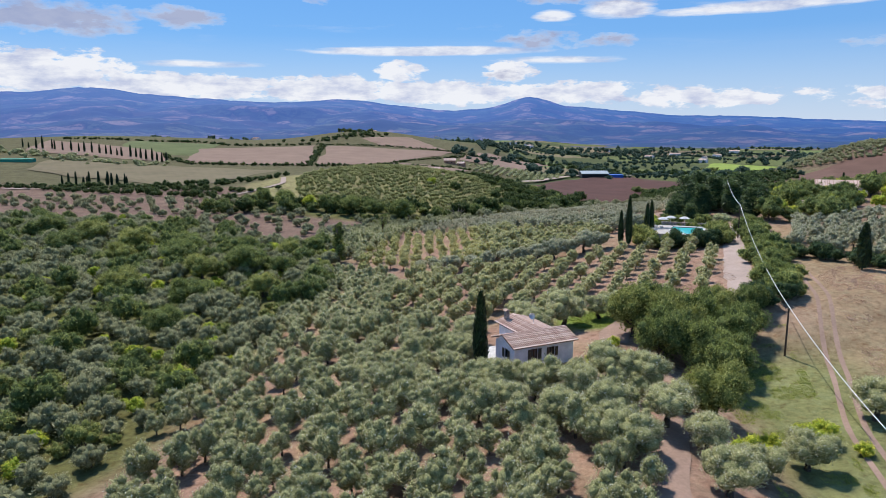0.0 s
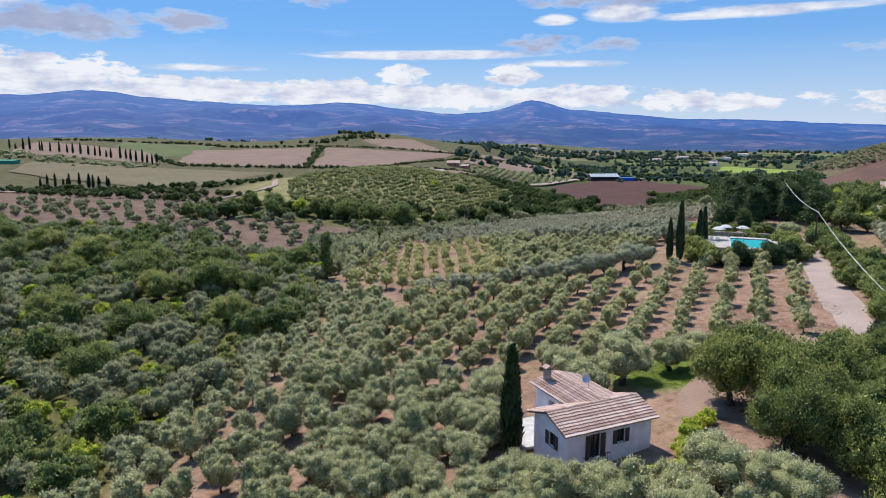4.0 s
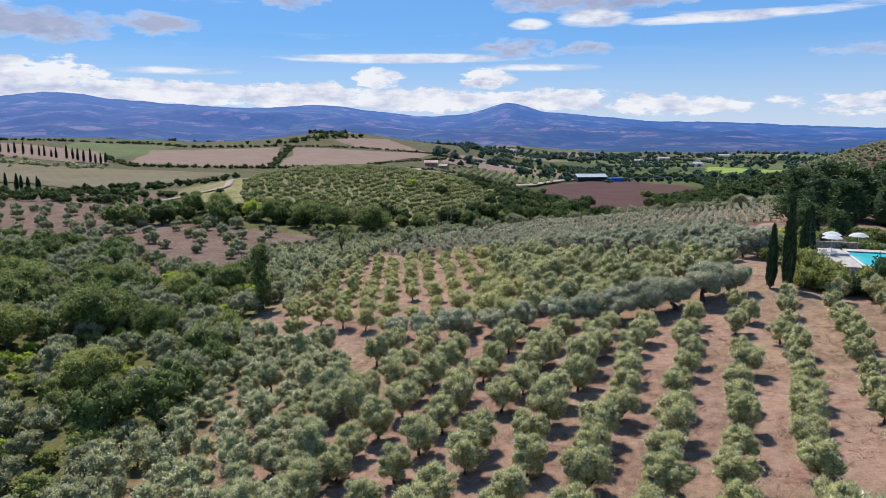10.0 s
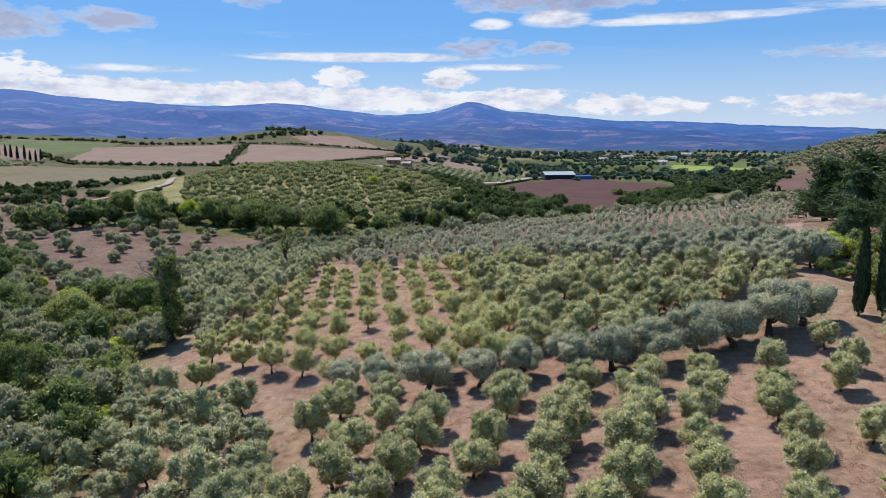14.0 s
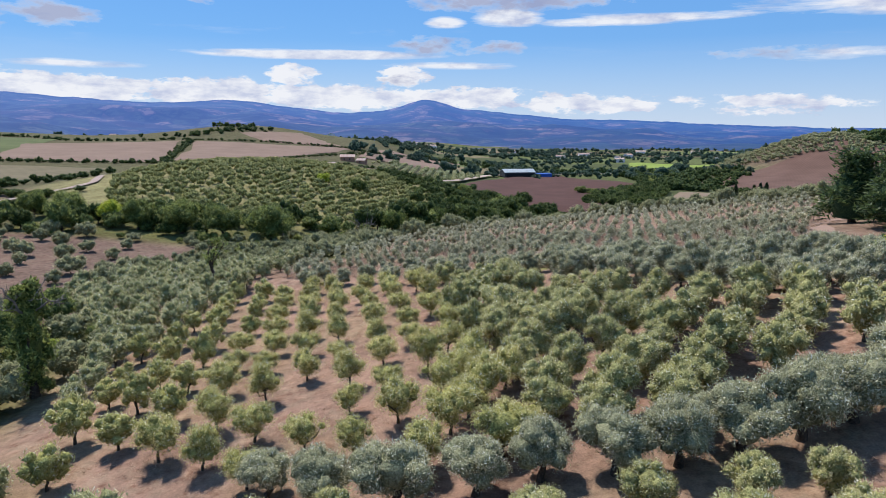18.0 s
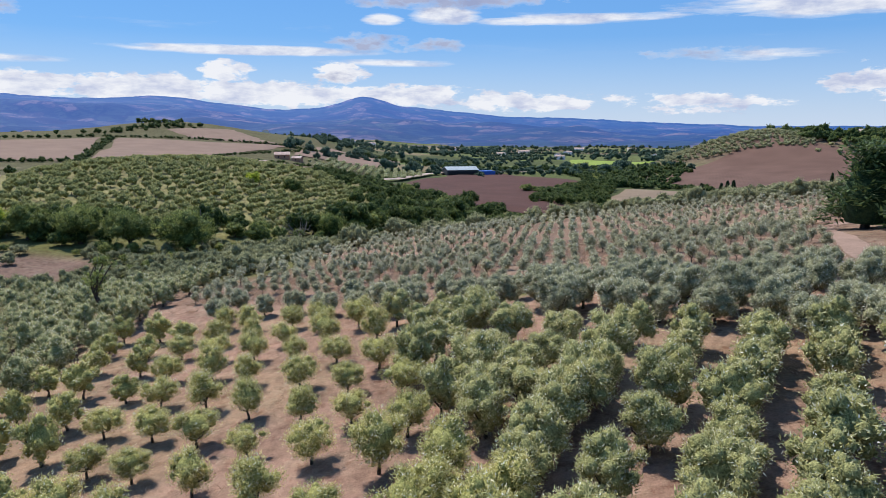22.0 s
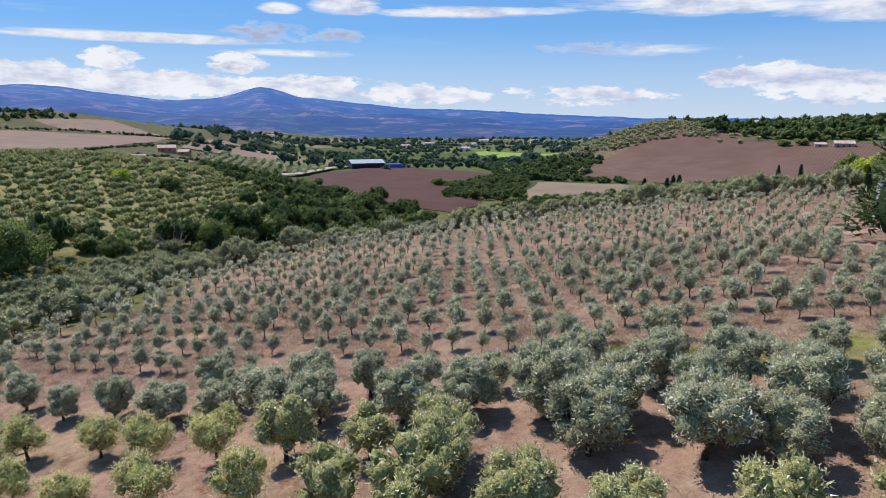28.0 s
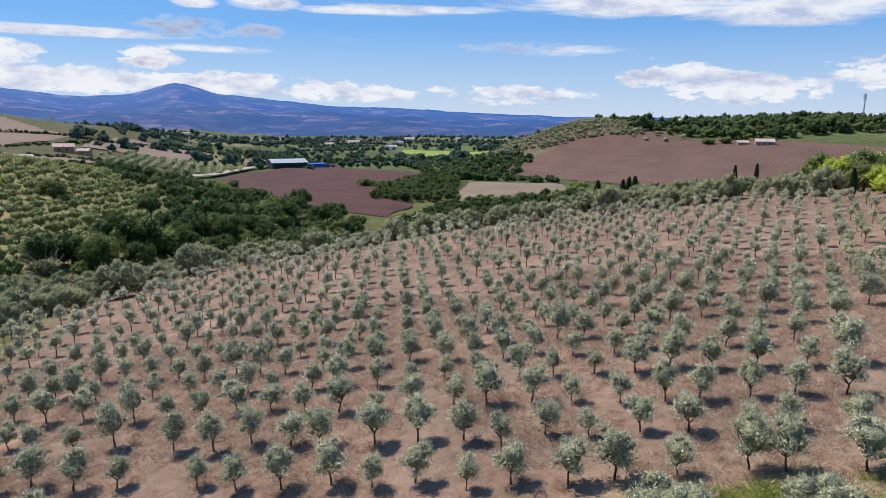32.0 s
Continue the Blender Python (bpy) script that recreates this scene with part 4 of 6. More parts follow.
CYP_N = [cypress_arrays(k, 0.62, 8.0, 1500) for k in (1, 2)]
cyp_kinds = [k.meshes("cypress", CYPRESS) for k in CYP_N]
for k, (x, y, w, h, lab) in enumerate([(-5.9, 76.0, 1.25, 1.22, "tall dark cypress beside the farmhouse"), (16.1, 144.2, 0.8, 0.92, "slim dark cypress near the pool"),
                                       (17.7, 143.6, 0.95, 1.3, "tall slim cypress near the pool"), (22.4, 152.0, 0.95, 1.06, "tall slim cypress near the pool"),
                                       (23.5, 153.6, 0.95, 1.1, "tall slim cypress near the pool"), (52.5, 114.5, 1.5, 0.95, "broad dark cypress beside a hedge"),
                                       (88.7, 284.3, 0.7, 0.5, "dark cypress beyond the crest"), (96, 286, 0.7, 0.45, "dark cypress beyond the crest"),
                                       (58, 279, 1.0, 0.55, "small cypress beyond the crest"), (60, 280, 1.0, 0.6, "small cypress beyond the crest"), (62, 281, 1.0, 0.6, "small cypress beyond the crest"), (55, 283, 1.2, 0.7, "small cypress beyond the crest"),
                                       (92, 232, 0.8, 0.85, "tall dark cypress in a garden"), (103, 236, 0.8, 0.85, "tall dark cypress in a garden"), (78, 246, 0.7, 0.6, "dark cypress in a garden"), (70, 240, 0.7, 0.5, "dark cypress in a garden")]):
    tree_thing("cypress", cyp_kinds[k % 2], x, y, (w, w, h), k * 2.1, lab, "cypress", "cypresses")

BROAD = [Plant(110 + k, 3.6, 5.4, 0.6, 0.28, 9000, 0.24, 0.13, 24, 10, 0.34, core=0.62, sides=7) for k in range(3)]
broad_oak = [k.meshes("broadleaf", OAK) for k in BROAD]
broad_green = [k.meshes("broadleaf_green", SHRUB) for k in BROAD]
broad_deep = [k.meshes("broadleaf_deep", OAK_DEEP) for k in BROAD]
for k, (x, y, w, h, kind) in enumerate([(13.5, 85, 1.05, 1.25, 1), (18, 82, 1.15, 1.35, 1), (21.5, 87, 1.1, 1.2, 0), (17, 90, 1.0, 1.05, 0), (24.5, 83, 1.0, 1.2, 0), (20.5, 76, 0.95, 1.15, 0), (19.5, 62.5, 0.95, 1.05, 1), (15.5, 76, 0.8, 1.0, 0), (25.5, 91, 0.8, 0.9, 1), (28, 87, 0.85, 0.95, 0), (24, 77, 0.9, 1.0, 0), (30, 93, 0.7, 0.75, 0), (16.5, 77.5, 1.0, 1.15, 0), (21.5, 73.0, 0.85, 1.0, 0)]):
    tree_thing("broadleaf_tree", (broad_oak, broad_green)[kind][k % 3], x, y, (w, w, h), k * 1.3, "large leafy green oak beside the yard", "tree", "oaks by the farmhouse")

# large trees standing in the ravine thicket
for k, (x, y, w, h, kind) in enumerate([(-75, 150, 1.5, 1.35, 0), (-82, 141, 1.2, 1.2, 1), (-95, 152, 1.5, 1.3, 0), (-70, 166, 1.1, 1.1, 1), (-64, 148, 0.9, 1.0, 0), (-100, 166, 1.5, 1.3, 0), (-120, 171, 1.6, 1.35, 1), (-86, 172, 1.3, 1.15, 0),
                                        (-110, 150, 1.3, 1.2, 1), (-135, 160, 1.5, 1.3, 0), (-60, 128, 1.0, 1.0, 1), (-72, 118, 1.2, 1.15, 0), (-90, 122, 1.3, 1.2, 1), (-66, 100, 1.1, 1.05, 0), (-140, 178, 1.5, 1.3, 1), (-160, 184, 1.6, 1.3, 0), (-68, 178, 1.0, 1.0, 0)]):
    tree_thing("broadleaf_tree", (broad_oak, broad_green)[kind][k % 3], x, y, (w, w, h), k * 2.3, ("huge dark green oak in a thicket", "broad yellow-green tree in a thicket")[kind], "tree", "trees of the ravine thicket")

# lone trees across the ravine
lime_kind = [k.meshes("lime_tree", LIME) for k in BROAD[:1]]
tree_thing("broadleaf_tree", lime_kind[0], -69, 360, (0.8, 0.8, 0.8), 1.2, "yellow-green tree at the edge of the hill grove", "tree")
tree_thing("broadleaf_tree", broad_deep[1], -55, 356, (1.0, 1.0, 1.0), 2.2, "dark oak at the edge of the hill grove", "tree")
tree_thing("broadleaf_tree", lime_kind[0], -107.6, 276.9, (0.95, 0.95, 1.15), 0.3, "bright yellow-green tree at the edge of a field", "tree")
tree_thing("broadleaf_tree", broad_oak[1], -15.2, 412.6, (1.0, 1.0, 1.15), 1.0, "round green tree before a ploughed field", "tree")
tree_thing("broadleaf_tree", broad_oak[2], 56.3, 518.5, (1.25, 1.25, 0.95), 2.0, "round green tree in a ploughed field", "tree")
tree_thing("broadleaf_tree", broad_oak[0], 62, 516, (1.0, 1.0, 0.8), 4.0, "round green tree in a ploughed field", "tree")
for k, (x, y, w, h) in enumerate([(-63, 267, 1.75, 1.75), (-76, 269, 1.5, 1.5), (-87, 271, 1.55, 1.45), (-99, 273, 1.2, 1.35), (-120, 279, 1.4, 1.5), (-133, 284, 1.2, 1.3)]):
    tree_thing("broadleaf_tree", broad_oak[k % 3], x, y, (w, w, h), k * 1.9, "huge spreading oak on the ravine's edge", "tree", "oaks of the ravine")
for k, (x, y, w, h) in enumerate([(-36, 298, 1.0, 1.2), (-30, 303, 0.85, 0.95), (-24, 318, 1.1, 1.2), (-14, 334, 1.2, 1.3), (-8, 346, 1.1, 1.1), (-52, 282, 0.8, 0.8)]):
    tree_thing("broadleaf_tree", broad_deep[k % 3], x, y, (w, w, h), k * 2.2, "dense dark evergreen oak below the hill grove", "tree", "oaks of the ravine")
SPARSE = Plant(131, 2.6, 6.5, 3.2, 0.3, 900, 0.4, 0.22, 16, 12, 0.28, core=0.0, lean=0.1)
sparse_kind = SPARSE.meshes("sparse_tree", OAK)
tree_thing("broadleaf_tree", sparse_kind, -53.4, 203.3, (0.95, 0.95, 0.85), 0.7, "thin tree with bare twigs and sparse leaves", "tree")
IVY = Plant(132, 1.7, 8.0, 0.5, 0.35, 5200, 0.3, 0.19, 30, 6, 0.40, lean=0.03, shape="column")
ivy = tree_thing("ivy_clad_tree", IVY.meshes("ivy_tree", OAK), -54.2, 161.2, (1.1, 1.1, 1.2), 0.0, "half-dead tree clad in dark ivy", "tree")


def dead_branches(seed, base, n, reach, r0):
    rs = np.random.RandomState(seed)
    V, Q, off = [], [], 0

    def grow(a, d, length, r, depth):
        nonlocal off
        b = a + d * length * 0.5 + rs.normal(0, 0.08, 3) * length
        c = a + d * length + rs.normal(0, 0.12, 3) * length
        v, q = tube([a, b, c], [r, r * 0.75, r * 0.45], 5)
        V.append(v), Q.append(q + off)
        off += len(v)
        if depth:
            for _ in range(3):
                grow(b if rs.rand() < 0.4 else c, unit(d + rs.normal(0, 0.55, 3)), length * 0.62, r * 0.5, depth - 1)
    for k in range(n):
        a = 2 * np.pi * k / n + rs.uniform(0, 0.6)
        grow(np.array([0, 0, base]), unit(np.array([np.cos(a), np.sin(a), rs.uniform(0.2, 0.9)])), reach, r0, 3)
    return np.concatenate(V), np.concatenate(Q)


v, q = dead_branches(5, 6.2, 4, 2.0, 0.14)
put_mesh("dead_branch", mesh_from("dead_branch", v, [q], [GREYWOOD]), ivy, "bare grey dead branches")
dead = thing("dead_tree", Matrix.Translation((-62.2, 274, float(ground_z(-62.2, 274)))), "bare dead trunk at the edge of the wood", "tree")
v, q = tube([(0, 0, -0.3), (0.1, 0, 3), (0, 0.1, 6.5), (0.1, 0, 9.0)], [0.3, 0.24, 0.16, 0.06], 7)
put_mesh("trunk", mesh_from("dead_trunk", v, [q], [GREYWOOD]), dead)
v, q = dead_branches(9, 5.5, 3, 0.9, 0.07)
put_mesh("dead_branch", mesh_from("dead_branch_b", v, [q], [GREYWOOD]), dead)

bare = thing("bare_tree", Matrix.Translation((-44.5, 294, float(ground_z(-44.5, 294)) - 0.2)), "leafless grey tree with many upright branches", "tree")
v, q = dead_branches(14, 0.1, 7, 2.6, 0.16)
put_mesh("trunk", mesh_from("bare_trunk", v * np.array((1.0, 1.0, 1.35)), [q], [GREYWOOD]), bare)

# large olives about the farmhouse and the slope below it
yard_kinds = [k.meshes("yard_olive", OLIVE) for k in OLD_N]
for k, (x, y, s) in enumerate([(0.8, 88.2, 1.05), (4.4, 91.5, 1.25), (-1.5, 92.5, 1.0), (9.5, 94.5, 0.9), (12.2, 95.5, 0.85), (-8.8, 87.5, 0.95), (-9.3, 80, 0.9), (9.2, 68.8, 1.05), (13.0, 66.0, 1.0), (6.0, 64.0, 0.95), (-3.6, 68.0, 0.85), (1.8, 66.5, 0.85), (14.0, 57.5, 1.0), (9.0, 58.5, 0.95), (10.4, 51.5, 1.0),
                               (17, 54, 0.85), (35.5, 66.0, 1.0), (26, 56, 0.9), (40.2, 160.5, 0.95), (4.4, 58.0, 0.9), (-1.0, 60.5, 0.9), (16.5, 62, 0.8), (17.5, 47.5, 0.9), (21, 52, 0.75)]):
    tree_thing("old_olive_tree", yard_kinds[k % 3], x, y, (s * 1.3, s * 1.3, s * 1.2), k * 1.1, "large silvery olive tree near the farmhouse", "olive tree", "olives by the farmhouse")

# ---------------------------------------------------------------- gardens, hedges and woods round the pool road
BUSH_N = [Plant(140 + k, 1.0, 1.6, 0.05, 0.05, 1400, 0.17, 0.08, 14, 2, 0.42) for k in range(3)]
hedge("road_hedge", [(35, 98), (37.6, 110), (40.8, 125), (43.4, 140), (45.5, 155), (47, 168)], 0.9, BUSH_N, 1.2, 2.2, OAK, "thick green hedge along the gravel road", 41, 3.0)
hedge("road_hedge_light", [(37, 98), (39.5, 112), (43, 128), (45, 146)], 3.0, BUSH_N, 1.0, 1.7, SHRUB, "lighter shrubs in the road hedge", 42, 3.0)
hedge("field_hedge", [(27, 92), (31, 95), (36, 97)], 1.2, BUSH_N, 1.4, 2.2, DARK, "dark shrubs at the end of the road", 43, 2.5)
hedge("olive_field_hedge", [(45, 129), (52, 122), (57, 116), (66, 108)], 1.4, BUSH_N, 1.3, 1.9, DARK, "dark clipped hedge before an olive field", 44, 1.6)
hedge("pool_shrubs", [(20.5, 147), (22.5, 147.2), (23.4, 144.6), (24.6, 142.6)], 0.4, BUSH_N, 1.3, 2.1, SHRUB, "green garden shrubs by the pool", 45, 2.0)
hedge("pool_shrubs_dark", [(24.8, 142.2), (27.5, 141.6), (30, 141.2), (33, 141), (35, 142)], 0.5, BUSH_N, 1.5, 2.1, DARK, "dark garden shrubs below the pool", 46, 1.0)
hedge("pool_shrubs_lime", [(20.8, 145.6), (21.5, 146.6), (35.0, 143.5), (36.2, 146), (37.4, 150)], 1.1, BUSH_N, 0.8, 1.4, LIME, "yellow-green garden shrubs by the pool", 47, 1.8)
hedge("pool_shrubs_road", [(34.6, 141.5), (36, 144), (37.2, 149), (38.4, 155)], 0.45, BUSH_N, 1.3, 2.0, SHRUB, "green shrubs between pool and road", 48, 2.0)
hedge("garden_bed", [(22, 176), (24, 171.5), (27, 168.5), (24, 174)], 0.6, BUSH_N, 0.9, 1.5, LIME, "yellow-green shrubs in a garden bed", 49, 1.6)
hedge("terrace_planting", [(22, 161), (26, 161.5), (31, 161), (37, 160)], 0.6, BUSH_N, 0.8, 1.3, OAK, "shrubs on the bank behind the pool", 50, 2.0)
hedge("pool_bank", [(26, 168), (32, 170), (40, 169.5)], 1.0, BUSH_N, 1.0, 1.8, OAK, "dark shrubs on the bank above the pool", 53, 3.0)
hedge("house_shrubs", [(5.5, 69.8), (6.6, 71.5), (8.6, 74.6), (9.5, 78.5), (9.8, 81.5)], 1.0, BUSH_N, 0.7, 1.25, LIME, "bright green shrubs round the farmhouse", 51, 1.2)
hedge("bank_scrub", [(20, 56), (24, 58.5), (28, 60), (33, 57)], 1.6, BUSH_N, 0.8, 1.6, LIME, "yellow-green scrub on the bank", 52, 3.0)
CONIFER = [Plant(150 + k, 3.4, 9.5, 0.8, 0.3, 2600, 0.7, 0.24, 40, 4, 0.36, shape="cone", core=0.0) for k in range(3)]
for k in CONIFER:
    bv, bq = tube([(0, 0, 0.8), (0, 0, 3), (0, 0, 6), (0, 0, 9.8)], [1.5, 2.1, 1.7, 0.5], 8)
    k.core = (bv, bq, np.zeros((0, 3), int))
conifer_kinds = [k.meshes("conifer", DARK) for k in CONIFER]
for k, (x, y, w, h) in enumerate([(39.5, 203, 1.15, 1.15), (38.5, 192, 0.95, 0.95), (42.5, 197, 1.1, 1.2), (40, 184, 0.9, 0.9), (31, 178, 0.5, 0.55), (36, 176.5, 0.5, 0.5), (45, 193, 1.1, 1.1), (48, 186, 1.0, 1.0), (53, 199, 1.1, 1.1), (49, 209, 1.0, 1.05), (55, 190, 1.0, 0.95), (58, 205, 1.1, 1.1), (51, 178, 0.85, 0.85), (33, 181, 0.6, 0.6)]):
    tree_thing("conifer", conifer_kinds[k % 3], x, y, (w * 1.35, w * 1.35, h * 0.84), k * 1.9, "dark green cedar in the villa's wood", "conifer", "cedars by the villa")
p = strewn([(52, 172), (66, 166), (80, 190), (112, 205), (118, 262), (84, 262), (68, 232), (60, 215), (54, 190)], 4.6, 55)
kk = np.random.RandomState(56).rand(len(p))
scatter("villa_wood", TREE_F, with_size(p[kk < 0.6], 0.8, 1.3, 57), OAK, "broadleaf wood round the villas", "wood", seed=57)
scatter("villa_wood_light", TREE_F, with_size(p[kk >= 0.6], 0.6, 1.0, 58), LIME, "light green trees round the villas", "wood", seed=58)
plant_grove("east_olive_grove", strewn([(48, 136), (58, 121), (72, 112), (110, 125), (112, 178), (80, 178), (58, 166)], 3.1, 59), MED_N, MED_F, OLIVE_GREY, 0, 1.0, 1.4, "silvery olives in a field by the road", "", 59)

# ---------------------------------------------------------------- roads and tracks
def strip(name, pts, width, mat, label, lift=0.06, step=2.5, kind="structure", wob=0.25):
    pts = np.asarray(pts, float)
    seg = np.concatenate([[0], np.cumsum(np.linalg.norm(np.diff(pts, axis=0), axis=1))])
    s = np.arange(0, seg[-1] + step, step)
    c = np.stack([np.interp(s, seg, pts[:, 0]), np.interp(s, seg, pts[:, 1])], 1)
    for _ in range(3):
        c[1:-1] = (c[:-2] + c[1:-1] * 2 + c[2:]) / 4
    d = unit(np.gradient(c, axis=0))
    nrm = np.stack([-d[:, 1], d[:, 0]], 1)
    rs = np.random.RandomState(len(pts))
    across = np.linspace(-0.5, 0.5, 7)
    w = width * (1 + rs.normal(0, wob * 0.25, len(c)))
    P = c[:, None] + nrm[:, None] * (across[None, :, None] * w[:, None, None])
    Z = ground_z(P[..., 0], P[..., 1]) + lift
    v = np.concatenate([P, Z[..., None]], -1).reshape(-1, 3)
    n, m = P.shape[:2]
    idx = np.arange(n * m).reshape(n, m)
    q = np.stack([idx[:-1, :-1], idx[1:, :-1], idx[1:, 1:], idx[:-1, 1:]], -1).reshape(-1, 4)
    return tagged(put_mesh(name, mesh_from(name, v, [q], [mat], smooth=True)), label, "road", kind=kind)


def soil_mat(name, col, tone=0.25, s=1.0):
    def build(t, b):
        p = geo_pos(t)
        f = math_node(t, "ADD", math_node(t, "MULTIPLY", noise_tex(t, p, 0.25 * s, 5.0), 0.6), math_node(t, "MULTIPLY", noise_tex(t, p, 3.0 * s, 6.0, 0.7), 0.6))
        t.links.new(ramp(t, f, [(0.4, tuple(c * (1 - tone) for c in col)), (0.62, col), (0.85, tuple(min(1, c * (1 + tone)) for c in col))]), b.inputs["Base Color"])
        b.inputs["Roughness"].default_value = 1.0
        b.inputs["Specular IOR Level"].default_value = 0.05
        bump(t, b, f, 0.6, 0.15 / s)
    return material(name, build)


GRAVEL = soil_mat("gravel", (0.34, 0.265, 0.225))
DIRT = soil_mat("dirt_track", (0.27, 0.185, 0.142))
strip("road_1", [(30.5, 100), (33, 112), (36, 128), (39.5, 145), (42, 158), (42.5, 166), (39, 172), (34, 174)], 4.2, GRAVEL, "pale gravel road past the pool")
for off in (-0.8, 0.8):
    strip("road_2", [(32 + off, 52), (33 + off, 64), (36 + off, 76), (38.5 + off, 88), (41 + off, 98), (42.5 + off, 108), (44 + off, 120)], 0.55, DIRT, "faint wheel rut curving through dry grass", 0.05, 1.5)
strip("road_3", [(11, 82), (10.5, 87), (13, 91), (19, 97), (27, 100)], 3.8, DIRT, "dirt yard and drive behind the farmhouse")
strip("road_4", [(12.5, 40), (13.2, 48), (15, 57), (15.3, 64), (13.5, 69)], 2.4, DIRT, "dirt path on the slope below the farmhouse")
strip("road_5", [(34, 174), (26, 178), (26, 184), (29.5, 191), (33.5, 201), (37, 208), (42, 214), (50, 209)], 2.6, DIRT, "dirt track beside the young olives")
strip("road_6", [(-170, 300), (-160, 320), (-150, 345), (-165, 380)], 3.0, GRAVEL, "pale lane between hedges", 0.5)
strip("road_7", [(-49, 471), (-20, 560), (2, 640), (26, 690), (60, 705), (120, 712)], 5.0, GRAVEL, "pale farm lane beside a ploughed field", 1.6, 8)
strip("road_8", [(-330, 345), (-250, 352), (-190, 340)], 3.5, GRAVEL, "pale country lane", 0.6, 5)


def field(name, corners, mat, label, lift=1.2, n=26, category="field"):
    """A cultivated plot laid over the ground: four corners, drawn with a slightly wavy edge."""
    a, b, c, d = (np.asarray(k, float) for k in corners)
    u, v = np.meshgrid(np.linspace(0, 1, n), np.linspace(0, 1, n))
    P = (a * (1 - u)[..., None] + b * u[..., None]) * (1 - v)[..., None] + (d * (1 - u)[..., None] + c * u[..., None]) * v[..., None]
    edge = np.minimum(np.minimum(u, 1 - u), np.minimum(v, 1 - v))
    size = np.linalg.norm(c - a)
    P = P + ((np.stack([vnoise(P[..., 0], P[..., 1], size * 0.16, 61), vnoise(P[..., 0], P[..., 1], size * 0.16, 62)], -1) - 0.5) * size * 0.06)
    Z = height(P[..., 0], P[..., 1]) + lift * np.clip(edge * 12, 0.3, 1)
    idx = np.arange(n * n).reshape(n, n)
    q = np.stack([idx[:-1, :-1], idx[:-1, 1:], idx[1:, 1:], idx[1:, :-1]], -1).reshape(-1, 4)
    return tagged(put_mesh(name, mesh_from(name, np.concatenate([P, Z[..., None]], -1).reshape(-1, 3), [q], [mat], smooth=True)), label, category, kind="structure")


def row_mat(name, soil, crop, scale, turn):
    def build(t, b):
        p = geo_pos(t)
        mp = N(t, "ShaderNodeMapping")
        mp.inputs["Rotation"].default_value = (0, 0, radians(turn))
        t.links.new(p, mp.inputs[0])
        w = N(t, "ShaderNodeTexWave", Scale=scale, Distortion=1.5, Detail=3.0)
        t.links.new(mp.outputs[0], w.inputs[0])
        n = noise_tex(t, p, 0.05, 6.0, 0.65)
        f = math_node(t, "ADD", math_node(t, "MULTIPLY", w.outputs[1], 0.16), math_node(t, "MULTIPLY", n, 0.95))
        t.links.new(ramp(t, f, [(0.3, soil), (0.75, crop)]), b.inputs["Base Color"])
        b.inputs["Roughness"].default_value = 1.0
        bump(t, b, f, 0.5, 0.4)
    return material(name, build)


TAN_F = row_mat("stubble", (0.165, 0.109, 0.079), (0.225, 0.152, 0.111), 0.12, 30)
STUBBLE_B = row_mat("old_stubble", (0.16, 0.115, 0.075), (0.22, 0.16, 0.108), 0.2, 40)
PLOUGH_F = row_mat("ploughed_red", (0.055, 0.025, 0.019), (0.095, 0.045, 0.034), 0.16, -20)
PLOUGH_B = row_mat("ploughed_brown", (0.09, 0.05, 0.036), (0.145, 0.084, 0.062), 0.14, 50)
STRAW_F = row_mat("dry_meadow", (0.11, 0.09, 0.048), (0.165, 0.132, 0.075), 0.05, 10)
GREEN_F = row_mat("green_crop", (0.07, 0.085, 0.03), (0.115, 0.13, 0.045), 0.1, 60)
VINE_F = row_mat("vineyard", (0.13, 0.19, 0.03), (0.24, 0.29, 0.05), 0.12, 60)
field("field_1", [(-322, 540), (-222, 560), (-285, 745), (-400, 670)], TAN_F, "pale stubble field on a slope")
field("field_2", [(-216, 562), (-160, 575), (-118, 745), (-268, 745)], TAN_F, "pale stubble field below a wooded hill")
field("field_3", [(-150, 500), (-84, 500), (-82, 585), (-158, 600)], TAN_F, "pale stubble field beside hedges")
field("field_4", [(-108, 670), (-35, 690), (-22, 860), (-96, 835)], TAN_F, "pale stubble field near farm buildings")
field("field_5", [(-413, 453), (-215, 372), (-228, 506), (-440, 515)], STRAW_F, "dry yellow meadow")
field("field_6", [(-440, 600), (-355, 600), (-395, 735), (-500, 712)], GREEN_F, "green crop field")
field("field_7", [(-515, 570), (-350, 545), (-400, 635), (-575, 670)], TAN_F, "pale stubble field behind cypresses")
field("field_8", [(-46, 470), (40, 394), (118, 600), (50, 730)], PLOUGH_F, "freshly ploughed red-brown field", 1.4, 40)
field("field_9", [(166, 850), (210, 735), (300, 855), (214, 1040)], VINE_F, "bright green vineyard field", 1.6)
field("field_10", [(150, 605), (222, 425), (405, 480), (278, 668)], PLOUGH_B, "ploughed brown field on a hillside", 1.4, 40)
field("field_11", [(82, 450), (150, 468), (165, 505), (122, 540)], STUBBLE_B, "small stubble field beyond the crest", 1.2)
field("field_12", [(-246, 820), (-216, 768), (-125, 752), (-200, 880)], TAN_F, "pale stubble field on the hill")

# ---------------------------------------------------------------- hedges and woods of the middle distance
def line_of(name, pts, gap, lo, hi, mat, label, seed, width=5.0):
    hedge(name, pts, gap * 0.72, FAR_T, lo, hi, mat, label, seed, width * 0.8, 0.85)


